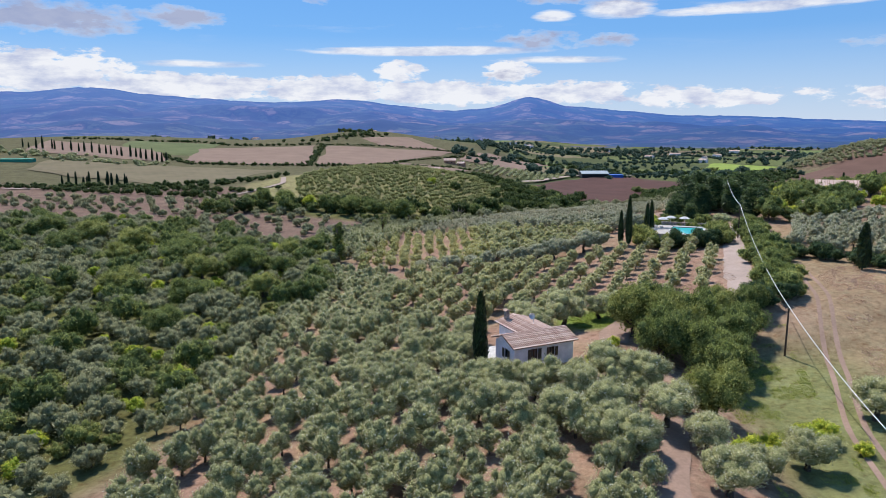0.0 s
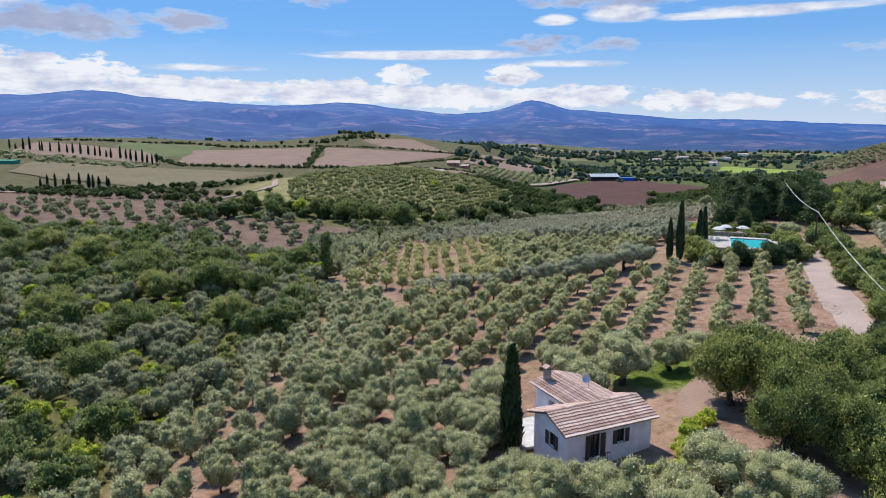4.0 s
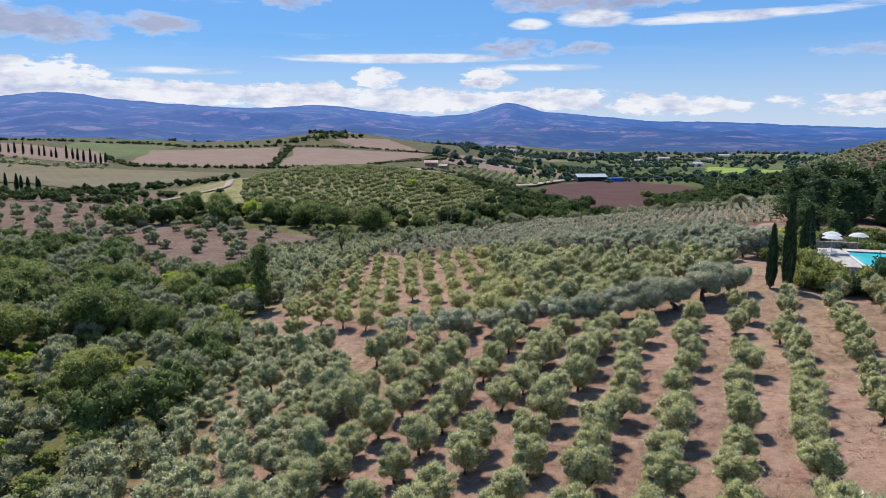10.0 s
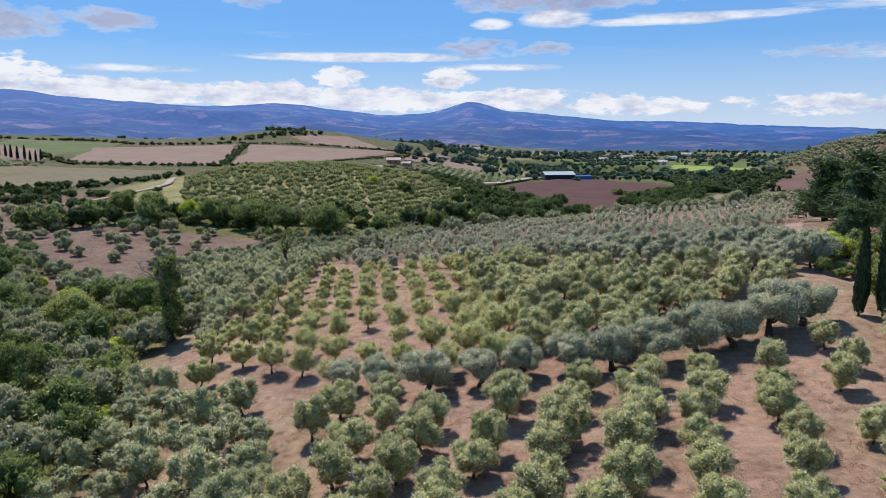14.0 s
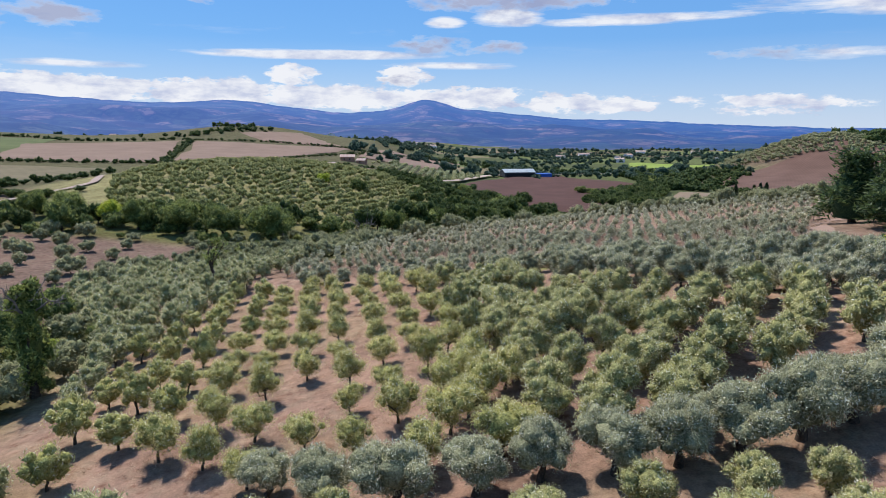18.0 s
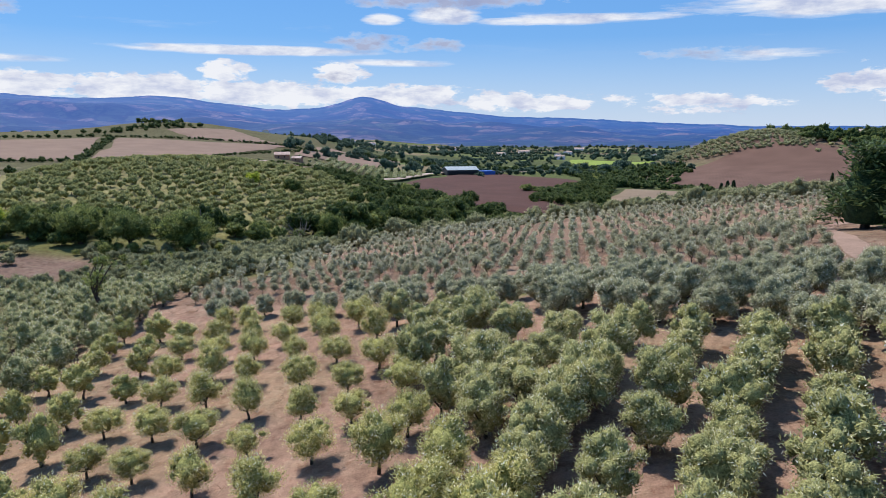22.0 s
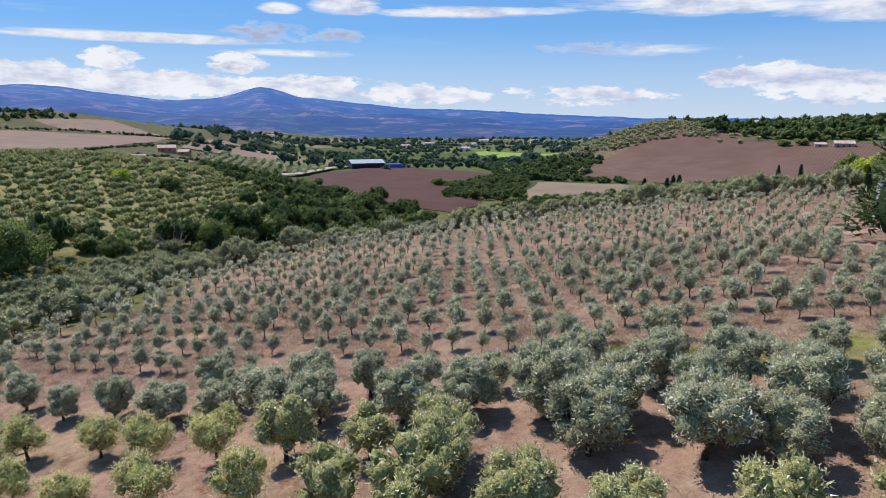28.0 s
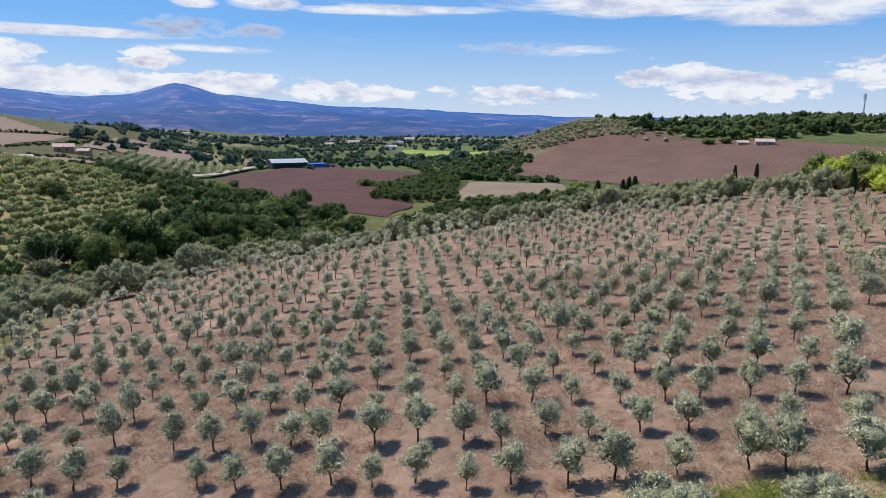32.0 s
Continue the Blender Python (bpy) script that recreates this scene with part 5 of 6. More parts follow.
line_of("hedge_line_a", [(-219, 560), (-245, 640), (-276, 748)], 3.2, 0.4, 0.85, OAK_DEEP, "dark hedge between stubble fields", 71)
line_of("hedge_line_b", [(-160, 580), (-128, 655), (-112, 700), (-60, 830)], 2.6, 0.3, 0.6, OAK_DEEP, "dark hedge between stubble fields", 72)
line_of("hedge_line_c", [(-285, 750), (-262, 752), (-190, 768), (-120, 750), (-95, 740)], 2.6, 0.3, 0.6, OAK_DEEP, "dark hedge between stubble fields", 73)
line_of("hedge_line_d", [(-380, 590), (-320, 535), (-240, 548), (-160, 560), (-80, 590)], 2.8, 0.4, 0.8, OAK_DEEP, "dark hedge below the stubble fields", 74, 5)
line_of("hedge_line_e", [(-340, 350), (-260, 362), (-200, 372), (-170, 400)], 3, 0.5, 1.0, OAK_DEEP, "dark trees along the lane", 75, 9)
line_of("hedge_line_f", [(-95, 515), (-60, 500), (-50, 480), (-20, 440), (8, 405)], 4.5, 0.7, 1.3, OAK_DEEP, "dark oaks below the ploughed field", 76, 14)
line_of("hedge_line_g", [(66, 500), (92, 540), (104, 560), (122, 556), (150, 560), (200, 640)], 3.0, 0.7, 1.2, OAK_DEEP, "dark trees round the ploughed fields", 77, 12)
line_of("hedge_line_h", [(120, 590), (140, 640), (140, 700), (170, 820)], 6, 0.7, 1.2, SHRUB, "green trees beside the vineyard", 78, 14)
line_of("hill_crown_wood", [(-300, 770), (-274, 800), (-262, 830), (-245, 850), (-300, 900)], 3.0, 0.6, 1.2, OAK_DEEP, "trees on the hill's crown", 79, 26)
line_of("hedge_line_i", [(-580, 700), (-500, 720), (-430, 745), (-370, 720), (-290, 750)], 3.2, 0.4, 0.8, OAK_DEEP, "dark hedge along the rise", 80, 6)
line_of("hedge_line_j", [(-560, 560), (-480, 545), (-400, 520), (-330, 510)], 4, 0.7, 1.1, OLIVE, "grey olives below a row of cypresses", 81, 26)
line_of("hedge_line_k", [(-100, 660), (-60, 640), (-10, 640)], 5, 0.5, 1.0, OLIVE, "grey olives near the farm", 82, 40)
line_of("hedge_line_l", [(-60, 880), (60, 760), (135, 750)], 5, 0.8, 1.5, OAK_DEEP, "tree belt behind the farm", 83, 30)
rs = np.random.RandomState(95)
rows = []
for k in range(60):
    c, a, n = np.array((rs.uniform(-150, 620), rs.uniform(620, 1500))), rs.choice((0.2, 0.35, 1.8)) + rs.normal(0, 0.12), rs.randint(14, 34)
    rows.append(c + np.linspace(-0.5, 0.5, n)[:, None] * n * 4.5 * np.array((math.cos(a), math.sin(a))) + rs.normal(0, 1.5, (n, 2)))
rows = np.concatenate(rows)
rows = rows[~inside(VINEYARD, rows[:, 0], rows[:, 1])]
scatter("plain_hedgerows", FAR_T, with_size(rows, 0.5, 1.2, 96), HAZED_LEAF, "hedgerows between the fields of the plain", "hedgerow", seed=96)
line_of("hedge_line_m", [(82, 445), (120, 450), (152, 462), (175, 500)], 3.5, 0.5, 0.9, SHRUB, "green shrubs round a small stubble field", 97, 5)
line_of("hedge_line_n", [(165, 515), (140, 545), (122, 560), (150, 600)], 3.0, 0.7, 1.2, OAK_DEEP, "dark oaks behind a small stubble field", 98, 8)
plant_grove("farm_olive_grove", rows_in([(-80, 585), (-20, 560), (2, 630), (-10, 680), (-70, 660)], (-40, 620), (6, 0), (0, 6), 0.3, 0.05, 84), FAR_O, FAR_O, OLIVE, 0, 1.0, 1.4, "grey olives beside the farm lane", "", 84)
W = strewn([(300, 640), (350, 565), (420, 540), (520, 500), (620, 420), (700, 520), (600, 700), (430, 800), (320, 780)], 6.5, 85)
ww = np.random.RandomState(88).rand(len(W))
scatter("hill_wood", FAR_T, with_size(W[ww < 0.6], 0.9, 2.3, 85), OAK_DEEP, "dark wood on the eastern hill", "wood", seed=85)
scatter("hill_wood_green", FAR_T, with_size(W[ww >= 0.6], 0.8, 1.8, 89), OAK, "green oaks in the wood on the eastern hill", "wood", seed=89)
W = strewn([(203, 690), (232, 655), (296, 622), (338, 690), (310, 760), (250, 765)], 4.0, 86)
scatter("spur_olives", FAR_O, with_size(W, 1.1, 1.7, 86), OLIVE_FAR, "grey olives on the spur of the hill", "olive grove", seed=86)
W = strewn([(225, 650), (262, 650), (300, 590), (320, 600), (300, 660), (240, 680)], 14, 87)
scatter("field_edge_olives", FAR_O, with_size(W, 1.2, 1.8, 87), OLIVE, "scattered olives above the brown field", "olive grove", seed=87)
for k, (x, y, w, h) in enumerate([(190, 470, 0.9, 0.8), (318, 572, 1.4, 1.0), (328, 566, 1.4, 1.0), (352, 552, 0.9, 0.9)]):
    tree_thing("broadleaf_tree", broad_oak[k % 3], x, y, (w, w, h), k * 1.0, "round dark tree by a brown field", "tree")
lane_cyp = [cypress_arrays(7, 0.9, 8.5, 240)]
hedge("cypress_row", [(-540, 596), (-450, 580), (-390, 562), (-335, 532)], 8.5, lane_cyp, 0.9, 1.3, CYPRESS, "row of dark cypresses along a lane", 90, 2)
hedge("lane_cypresses", [(-310, 372), (-285, 376), (-262, 372)], 3.5, lane_cyp, 0.8, 1.1, CYPRESS, "short cypresses by the lane", 91, 2)

# ---------------------------------------------------------------- farmhouse
PLASTER = plain("pale_plaster", (0.84, 0.74, 0.76), 0.9, 0.08, 1.2, bumpy=0.15)
WOODDARK = plain("dark_wood", (0.10, 0.07, 0.05), 0.7, 0.3, 8.0)
IRON = plain("dark_iron", (0.06, 0.06, 0.065), 0.5, 0.2, 8.0, metal=0.6)
STONE = plain("rubble_stone", (0.36, 0.30, 0.26), 0.95, 0.3, 2.5, bumpy=0.5)
WHITE = plain("white_cloth", (0.80, 0.79, 0.77), 0.85, 0.05, 2.0)
CONCRETE = plain("concrete", (0.48, 0.46, 0.44), 0.9, 0.15, 2.0, bumpy=0.2)
METAL = plain("galvanised_metal", (0.55, 0.56, 0.58), 0.4, 0.1, 4.0, metal=0.7)


def tile_mat(name, cols):
    def build(t, b):
        r = t.nodes.new("ShaderNodeObjectInfo").outputs["Random"]
        g = t.nodes.new("ShaderNodeNewGeometry").outputs["Random Per Island"]
        n = noise_tex(t, obj_co(t), 2.2, 6.0, 0.7)
        f = math_node(t, "ADD", math_node(t, "MULTIPLY", g, 0.55), math_node(t, "MULTIPLY", math_node(t, "ADD", r, n), 0.25))
        t.links.new(ramp(t, f, list(zip((0.1, 0.4, 0.6, 0.85), cols))), b.inputs["Base Color"])
        bump(t, b, noise_tex(t, obj_co(t), 30.0, 4.0), 0.3, 0.01)
    return material(name, build)


TILES = tile_mat("clay_tiles", ((0.27, 0.16, 0.125), (0.41, 0.275, 0.22), (0.50, 0.36, 0.295), (0.59, 0.46, 0.395)))
UNDER = plain("roof_boards", (0.16, 0.10, 0.08), 0.9, 0.3, 5.0)
GLASSY = material("window_glass", lambda t, b: (setattr(b.inputs["Base Color"], "default_value", (0.02, 0.025, 0.03, 1)), setattr(b.inputs["Roughness"], "default_value", 0.08), setattr(b.inputs["Specular IOR Level"], "default_value", 0.6)))


def wall_bm(length, tall, thick, holes=()):
    """An upright wall along x from the origin, with rectangular openings (x0, x1, z0, z1) through it."""
    xs = sorted({0.0, length, *[h[0] for h in holes], *[h[1] for h in holes]})
    zs = sorted({0.0, tall, *[h[2] for h in holes], *[h[3] for h in holes]})
    bm = bmesh.new()
    for x0, x1 in zip(xs, xs[1:]):
        for z0, z1 in zip(zs, zs[1:]):
            cx, cz = (x0 + x1) / 2, (z0 + z1) / 2
            if any(h[0] < cx < h[1] and h[2] < cz < h[3] for h in holes):
                continue
            bmesh.ops.create_cube(bm, size=1.0, matrix=Matrix.Translation((cx, 0, cz)) @ Matrix.Diagonal((x1 - x0, thick, z1 - z0, 1)))
    bmesh.ops.remove_doubles(bm, verts=bm.verts[:], dist=1e-4)
    seen, drop = {}, []
    for f in bm.faces:
        key = tuple(round(c, 3) for c in f.calc_center_median())
        if key in seen:
            drop += [f, seen[key]]
        seen[key] = f
    bmesh.ops.delete(bm, geom=list(set(drop)), context="FACES_ONLY")
    return bm


def gable_bm(width, rise, thick):
    bm = bmesh.new()
    a = [bm.verts.new(c) for c in ((0, -thick / 2, 0), (width, -thick / 2, 0), (width / 2, -thick / 2, rise))]
    b = [bm.verts.new(c) for c in ((0, thick / 2, 0), (width, thick / 2, 0), (width / 2, thick / 2, rise))]
    bm.faces.new(a), bm.faces.new(b[::-1])
    for i in range(3):
        j = (i + 1) % 3
        bm.faces.new((a[j], a[i], b[i], b[j]))
    return bm


def tile_column(run, courses, width):
    """One column of half-round cover tiles down a slope along +y from the ridge."""
    bm = bmesh.new()
    step = run / courses
    for k in range(courses):
        ring = []
        for y, r, z in ((k * step - 0.03, width * 0.42, 0.03), ((k + 1) * step + 0.02, width * 0.55, 0.075)):
            ring.append([bm.verts.new((r * math.cos(a), y, z + r * 0.75 * math.sin(a))) for a in np.linspace(math.pi, 0, 6)])
        for i in range(5):
            bm.faces.new((ring[0][i], ring[0][i + 1], ring[1][i + 1], ring[1][i]))
        bm.faces.new(ring[1])
    me = bpy.data.meshes.new("tile_course")
    bm.to_mesh(me)
    bm.free()
    me.materials.append(TILES)
    return me


def roof_slope(house, m, length, run, courses, lab):
    """A tiled slope: m puts the ridge's start at the origin, x along the ridge, y down the slope."""
    slab = part("roof_slope", box_bm(length, run, 0.10, (length / 2, run / 2, -0.02)), UNDER, house, lab, m)
    w = 0.235
    n = int(length / w)
    me = tile_column(run + 0.06, courses, w)
    rs = np.random.RandomState(int(length * 10))
    for k in range(n):
        ob = new("tile_course", me)
        ob.parent = slab
        ob.matrix_local = Matrix.Translation(((k + 0.5) * length / n + rs.normal(0, 0.006), rs.normal(0, 0.012), 0.01 + rs.normal(0, 0.006)))
    return slab


def ridge_caps(house, m, length):
    bm = bmesh.new()
    n = int(length / 0.38)
    for k in range(n):
        r = [[bm.verts.new((k * 0.38 + dx, rr * math.cos(a), rr * 0.8 * math.sin(a))) for a in np.linspace(0, math.pi, 7)] for dx, rr in ((-0.03, 0.17), (0.40, 0.14))]
        for i in range(6):
            bm.faces.new((r[0][i], r[1][i], r[1][i + 1], r[0][i + 1]))
        bm.faces.new(r[0][::-1])
    part("ridge_tiles", bm, TILES, house, "row of clay ridge tiles", m)


def window_in(house, m, w, h, door=False):
    """A wooden frame with two panes and a sill, set in an opening whose lower left corner is the origin."""
    win = part("door" if door else "window", box_bm(w, 0.03, h, (w / 2, 0.08, h / 2)), GLASSY, house, "dark glazed opening in a pale wall", m)
    for nm, bm in (("frame", box_bm(0.07, 0.10, h, (0.035, 0.02, h / 2), 0.006)), ("frame", box_bm(0.07, 0.10, h, (w - 0.035, 0.02, h / 2), 0.006)), ("frame", box_bm(w - 0.14, 0.10, 0.07, (w / 2, 0.02, h - 0.035), 0.006)),
                   ("mullion", box_bm(0.05, 0.08, h - 0.07, (w / 2, 0.025, (h - 0.07) / 2), 0.005)), ("sill", box_bm(w + 0.16, 0.16, 0.05, (w / 2, -0.11, -0.027), 0.008))):
        part(nm, bm, STONE if nm == "sill" else WOODDARK, win)
    for side in (-1, 1):
        part("shutter", box_bm(w * 0.5, 0.04, h, (w / 2 + side * w * 0.76, -0.20, h / 2), 0.006), WOODDARK, win, "dark wooden shutter folded open")
    return win


def build_farmhouse():
    th = radians(35.0)
    base = 15.2
    H = thing("farmhouse", Matrix.Translation((-1.44, 71.61, base)) @ Matrix.Rotation(th, 4, "Z"), "pale rendered farmhouse with weathered clay tile roofs", "house")
    L, W, eave, rise = 9.26, 5.43, 20.78 - base, 0.95
    o = 0.42
    li, wi = L - 2 * o, W - 2 * o
    fm = Matrix.Translation((o, o, 0))
    h1 = eave - 0.06
    holes_f = [(2.3, 3.25, 3.05, 5.1), (4.9, 5.7, 3.9, 5.05), (1.3, 3.4, 0.3, 2.35)]
    part("wall", wall_bm(li, h1, 0.35, holes_f), PLASTER, H, "pale lilac-white rendered wall", fm @ Matrix.Translation((0, 0.175, 0)))
    part("wall", wall_bm(li, h1, 0.35), PLASTER, H, "", fm @ Matrix.Translation((0, wi - 0.175, 0)))
    holes_l = [(1.9, 2.75, 3.75, 4.9)]
    for x, hl in ((0.175, holes_l), (li - 0.175, [])):
        w = part("wall", wall_bm(wi - 0.7, h1, 0.35, hl), PLASTER, H, "", fm @ Matrix.Translation((x, wi - 0.35, 0)) @ Matrix.Rotation(-math.pi / 2, 4, "Z"))
        part("gable", gable_bm(wi - 0.02, rise * 0.84, 0.35), PLASTER, H, "", fm @ Matrix.Translation((x, wi - 0.01, h1 + 0.002)) @ Matrix.Rotation(-math.pi / 2, 4, "Z"))
    window_in(H, fm @ Matrix.Translation((2.3, 0.12, 3.05)), 0.95, 2.05, True)
    window_in(H, fm @ Matrix.Translation((4.9, 0.12, 3.9)), 0.8, 1.15)
    window_in(H, fm @ Matrix.Translation((0.12, wi - 0.35 - 1.9, 3.75)) @ Matrix.Rotation(-math.pi / 2, 4, "Z"), 0.85, 1.15)
    # balcony with a rail over the undercroft, whose shade is a dark panel
    bal = part("balcony", box_bm(2.6, 1.0, 0.16, (2.7, -0.5 + o, 2.9)), CONCRETE, H, "small concrete balcony with an iron rail")
    part("rail", box_bm(2.6, 0.05, 0.05, (2.7, -0.96 + o, 3.85)), IRON, bal)
    for k in range(12):
        part("baluster", box_bm(0.025, 0.025, 0.85, (1.45 + k * 0.227, -0.96 + o, 3.4)), IRON, bal)
    part("undercroft", box_bm(2.0, 0.06, 2.0, (2.75, 0.34 + o, 1.3)), WOODDARK, H, "dark panel standing for the shade inside the undercroft")
    ang = math.atan2(rise, W / 2)
    run = math.hypot(rise, W / 2) + 0.05
    ridge = Matrix.Translation((0, W / 2, eave + rise))
    front = ridge @ Matrix.Translation((L, 0, 0)) @ Matrix.Rotation(math.pi, 4, "Z") @ Matrix.Rotation(-ang, 4, "X")
    rear = ridge @ Matrix.Rotation(-ang, 4, "X")
    roof_slope(H, front, L, run, 9, "roof slope of weathered clay tiles")
    roof_slope(H, rear, L, run, 9, "roof slope of weathered clay tiles")
    ridge_caps(H, ridge @ Matrix.Translation((0, 0, 0.06)), L)
    # rear wing, across the first
    s, hw, lb, zb, hb = 5.80, 2.50, 4.93, 21.08 - base, 0.72
    y0, y1 = W - o, W + lb
    for x, hl in ((s - hw + o + 0.175, [(2.0, 2.9, 3.9, 5.1)]), (s + hw - o - 0.175, [])):
        part("wall", wall_bm(y1 - o - y0, zb - 0.06, 0.35, hl), PLASTER, H, "", Matrix.Translation((x, y0, 0)) @ Matrix.Rotation(math.pi / 2, 4, "Z"))
    part("wall", wall_bm(2 * hw - 2 * o - 0.7, zb - 0.06, 0.35), PLASTER, H, "", Matrix.Translation((s - hw + o + 0.35, y1 - o - 0.175, 0)))
    part("gable", gable_bm(2 * hw - 2 * o - 0.02, hb * 0.8, 0.35), PLASTER, H, "", Matrix.Translation((s - hw + o + 0.01, y1 - o - 0.175, zb - 0.058)))
    ang = math.atan2(hb, hw)
    run = math.hypot(hb, hw) + 0.05
    ystart = W / 2 + 0.05
    ridge = Matrix.Translation((s, ystart, zb + hb))
    ln = y1 - ystart
    west = Matrix.Translation((s, ystart, zb + hb)) @ Matrix.Rotation(math.pi / 2, 4, "Z") @ Matrix.Rotation(-ang, 4, "X")
    east = Matrix.Translation((s, y1, zb + hb)) @ Matrix.Rotation(-math.pi / 2, 4, "Z") @ Matrix.Rotation(-ang, 4, "X")
    roof_slope(H, west, ln, run, 9, "roof slope of weathered clay tiles")
    roof_slope(H, east, ln, run, 9, "roof slope of weathered clay tiles")
    ridge_caps(H, ridge @ Matrix.Rotation(math.pi / 2, 4, "Z") @ Matrix.Translation((0, 0, 0.06)), ln)
    ch = part("chimney", box_bm(0.55, 0.5, 1.0, (s - hw + 1.15, y1 - 1.05, zb + 0.95), 0.02), STONE, H, "square stuccoed chimney with a tiled cap")
    for k in range(4):
        part("chimney_post", box_bm(0.1, 0.1, 0.2, (s - hw + 1.15 + (-0.2 if k % 2 else 0.2), y1 - 1.05 + (-0.17 if k < 2 else 0.17), zb + 1.55)), STONE, ch)
    part("chimney_cap", gable_bm(0.8, 0.22, 0.75), TILES, ch, "", Matrix.Translation((s - hw + 0.75, y1 - 1.05, zb + 1.655)))
    bm = bmesh.new()
    bmesh.ops.create_uvsphere(bm, u_segments=20, v_segments=12, radius=0.6)
    bmesh.ops.delete(bm, geom=[v for v in bm.verts if v.co.z > -0.42], context="VERTS")
    bmesh.ops.solidify(bm, geom=bm.faces[:], thickness=0.02)
    dish = part("satellite_dish", bm, METAL, H, "grey satellite dish on a mast", Matrix.Translation((s + 0.3, W - 0.1, zb + hb + 1.0)) @ Matrix.Rotation(radians(70), 4, "X"))
    part("dish_mast", cyl_bm(0.03, 0.03, 1.15, 8, (s + 0.3, W - 0.1, zb + hb - 0.1)), METAL, H)
    part("terrace", box_bm(4.0, 5.2, 0.25, (s - hw - 1.6, W + 2.4, 2.35), 0.03), CONCRETE, H, "low paved terrace beside the rear wing")
    part("retaining_wall", box_bm(0.3, 5.4, 2.4, (s - hw - 3.7, W + 2.4, 1.35), 0.05), STONE, H, "low rubble retaining wall")
    return H


build_farmhouse()

# ---------------------------------------------------------------- pool terrace
def water_mat():
    def build(t, b):
        b.inputs["Base Color"].default_value = (0.06, 0.50, 0.52, 1)
        b.inputs["Roughness"].default_value = 0.06
        b.inputs["Specular IOR Level"].default_value = 0.5
        bump(t, b, noise_tex(t, geo_pos(t), 3.0, 4.0), 0.12, 0.05)
    return material("pool_water", build)


def build_pool():
    """Deck, basin and water, turned along the far edge of the basin."""
    th = math.atan2(-1.3, 6.4)
    z = 24.15
    P = thing("swimming_pool", Matrix.Translation((28.5, 155.0, z)) @ Matrix.Rotation(th, 4, "Z"), "rectangular turquoise swimming pool with a pale stone deck", "pool")
    L, W = 6.5, 10.4
    part("water", box_bm(L - 0.02, W - 0.02, 1.0, (L / 2, -W / 2, -0.62)), water_mat(), P, "clear turquoise pool water")
    rs = np.random.RandomState(3)
    n = 18
    for side, (x0, y0, ln, rot) in enumerate(((0, 0.2, L, 0), (0, -W - 0.2, L, 0), (-0.2, -W - 0.4, W + 0.8, 1), (L + 0.2, -W - 0.4, W + 0.8, 1))):
        n = int(ln / 0.6)
        for k in range(n):
            c = (k + 0.5) * ln / n
            sx, sy = (ln / n - 0.015, 0.40) if not rot else (0.38, ln / n - 0.015)
            at = (x0 + c, y0, 0.02) if not rot else (x0, y0 + c, 0.02)
            part("coping_stone", box_bm(sx, sy, 0.12, at, 0.012), CONCRETE, P)
    DECK = plain("deck_stone", (0.40, 0.355, 0.315), 0.85, 0.12, 1.5, bumpy=0.2)
    for nm, (sx, sy, at) in (("deck", (4.0, W + 3.4, (-2.4, -W / 2 + 0.2, -0.26))), ("deck", (L, 2.0, (L / 2, 1.4, -0.26))), ("deck", (1.4, W + 0.8, (L + 1.1, -W / 2, -0.26))), ("deck", (L, 0.9, (L / 2, -W - 0.85, -0.26)))):
        part(nm, box_bm(sx, sy, 0.5, at, 0.02), DECK, P, "pale stone paving")
    part("retaining_wall", box_bm(L + 6.8, 0.3, 2.6, (L / 2 - 0.6, -W - 1.46, -1.25), 0.03), STONE, P, "shaded retaining wall below the deck")
    part("bank_wall", box_bm(14.0, 0.35, 1.0, (4.0, 6.6, -0.25), 0.03), STONE, P, "low wall behind the lawn")
    return P


build_pool()


def parasol(x, y, z, r, turn):
    U = thing("parasol", Matrix.Translation((x, y, z)) @ Matrix.Rotation(turn, 4, "Z"), "open white parasol on a pole beside the pool", "parasol", "parasols by the pool")
    part("pole", cyl_bm(0.03, 0.03, 2.35, 10), METAL, U)
    part("base", cyl_bm(0.3, 0.26, 0.12, 14), CONCRETE, U)
    bm = bmesh.new()
    top = bm.verts.new((0, 0, 2.45))
    rim = [bm.verts.new((r * math.cos(a), r * math.sin(a), 1.92 + 0.05 * (k % 2))) for k, a in enumerate(np.linspace(0, 2 * math.pi, 17)[:-1])]
    midv = [bm.verts.new((r * 0.55 * math.cos(a), r * 0.55 * math.sin(a), 2.30)) for a in np.linspace(0, 2 * math.pi, 17)[:-1]]
    for i in range(16):
        j = (i + 1) % 16
        bm.faces.new((top, midv[i], midv[j])), bm.faces.new((midv[i], rim[i], rim[j], midv[j]))
    bmesh.ops.solidify(bm, geom=bm.faces[:], thickness=0.015)
    part("canopy", bm, WHITE, U, "white cloth canopy")
    for k in range(8):
        a = k * math.pi / 4
        bm = box_bm(r * 0.98, 0.015, 0.015)
        part("rib", bm, METAL, U, "", Matrix.Rotation(a, 4, "Z") @ Matrix.Translation((r * 0.49, 0, 2.14)) @ Matrix.Rotation(0.26, 4, "Y"))


for k, (x, y, z) in enumerate([(26.0, 153.2, 24.14), (28.7, 160.2, 23.6), (31.7, 159.3, 23.6)]):
    parasol(x, y, z, 1.2, k * 0.4)


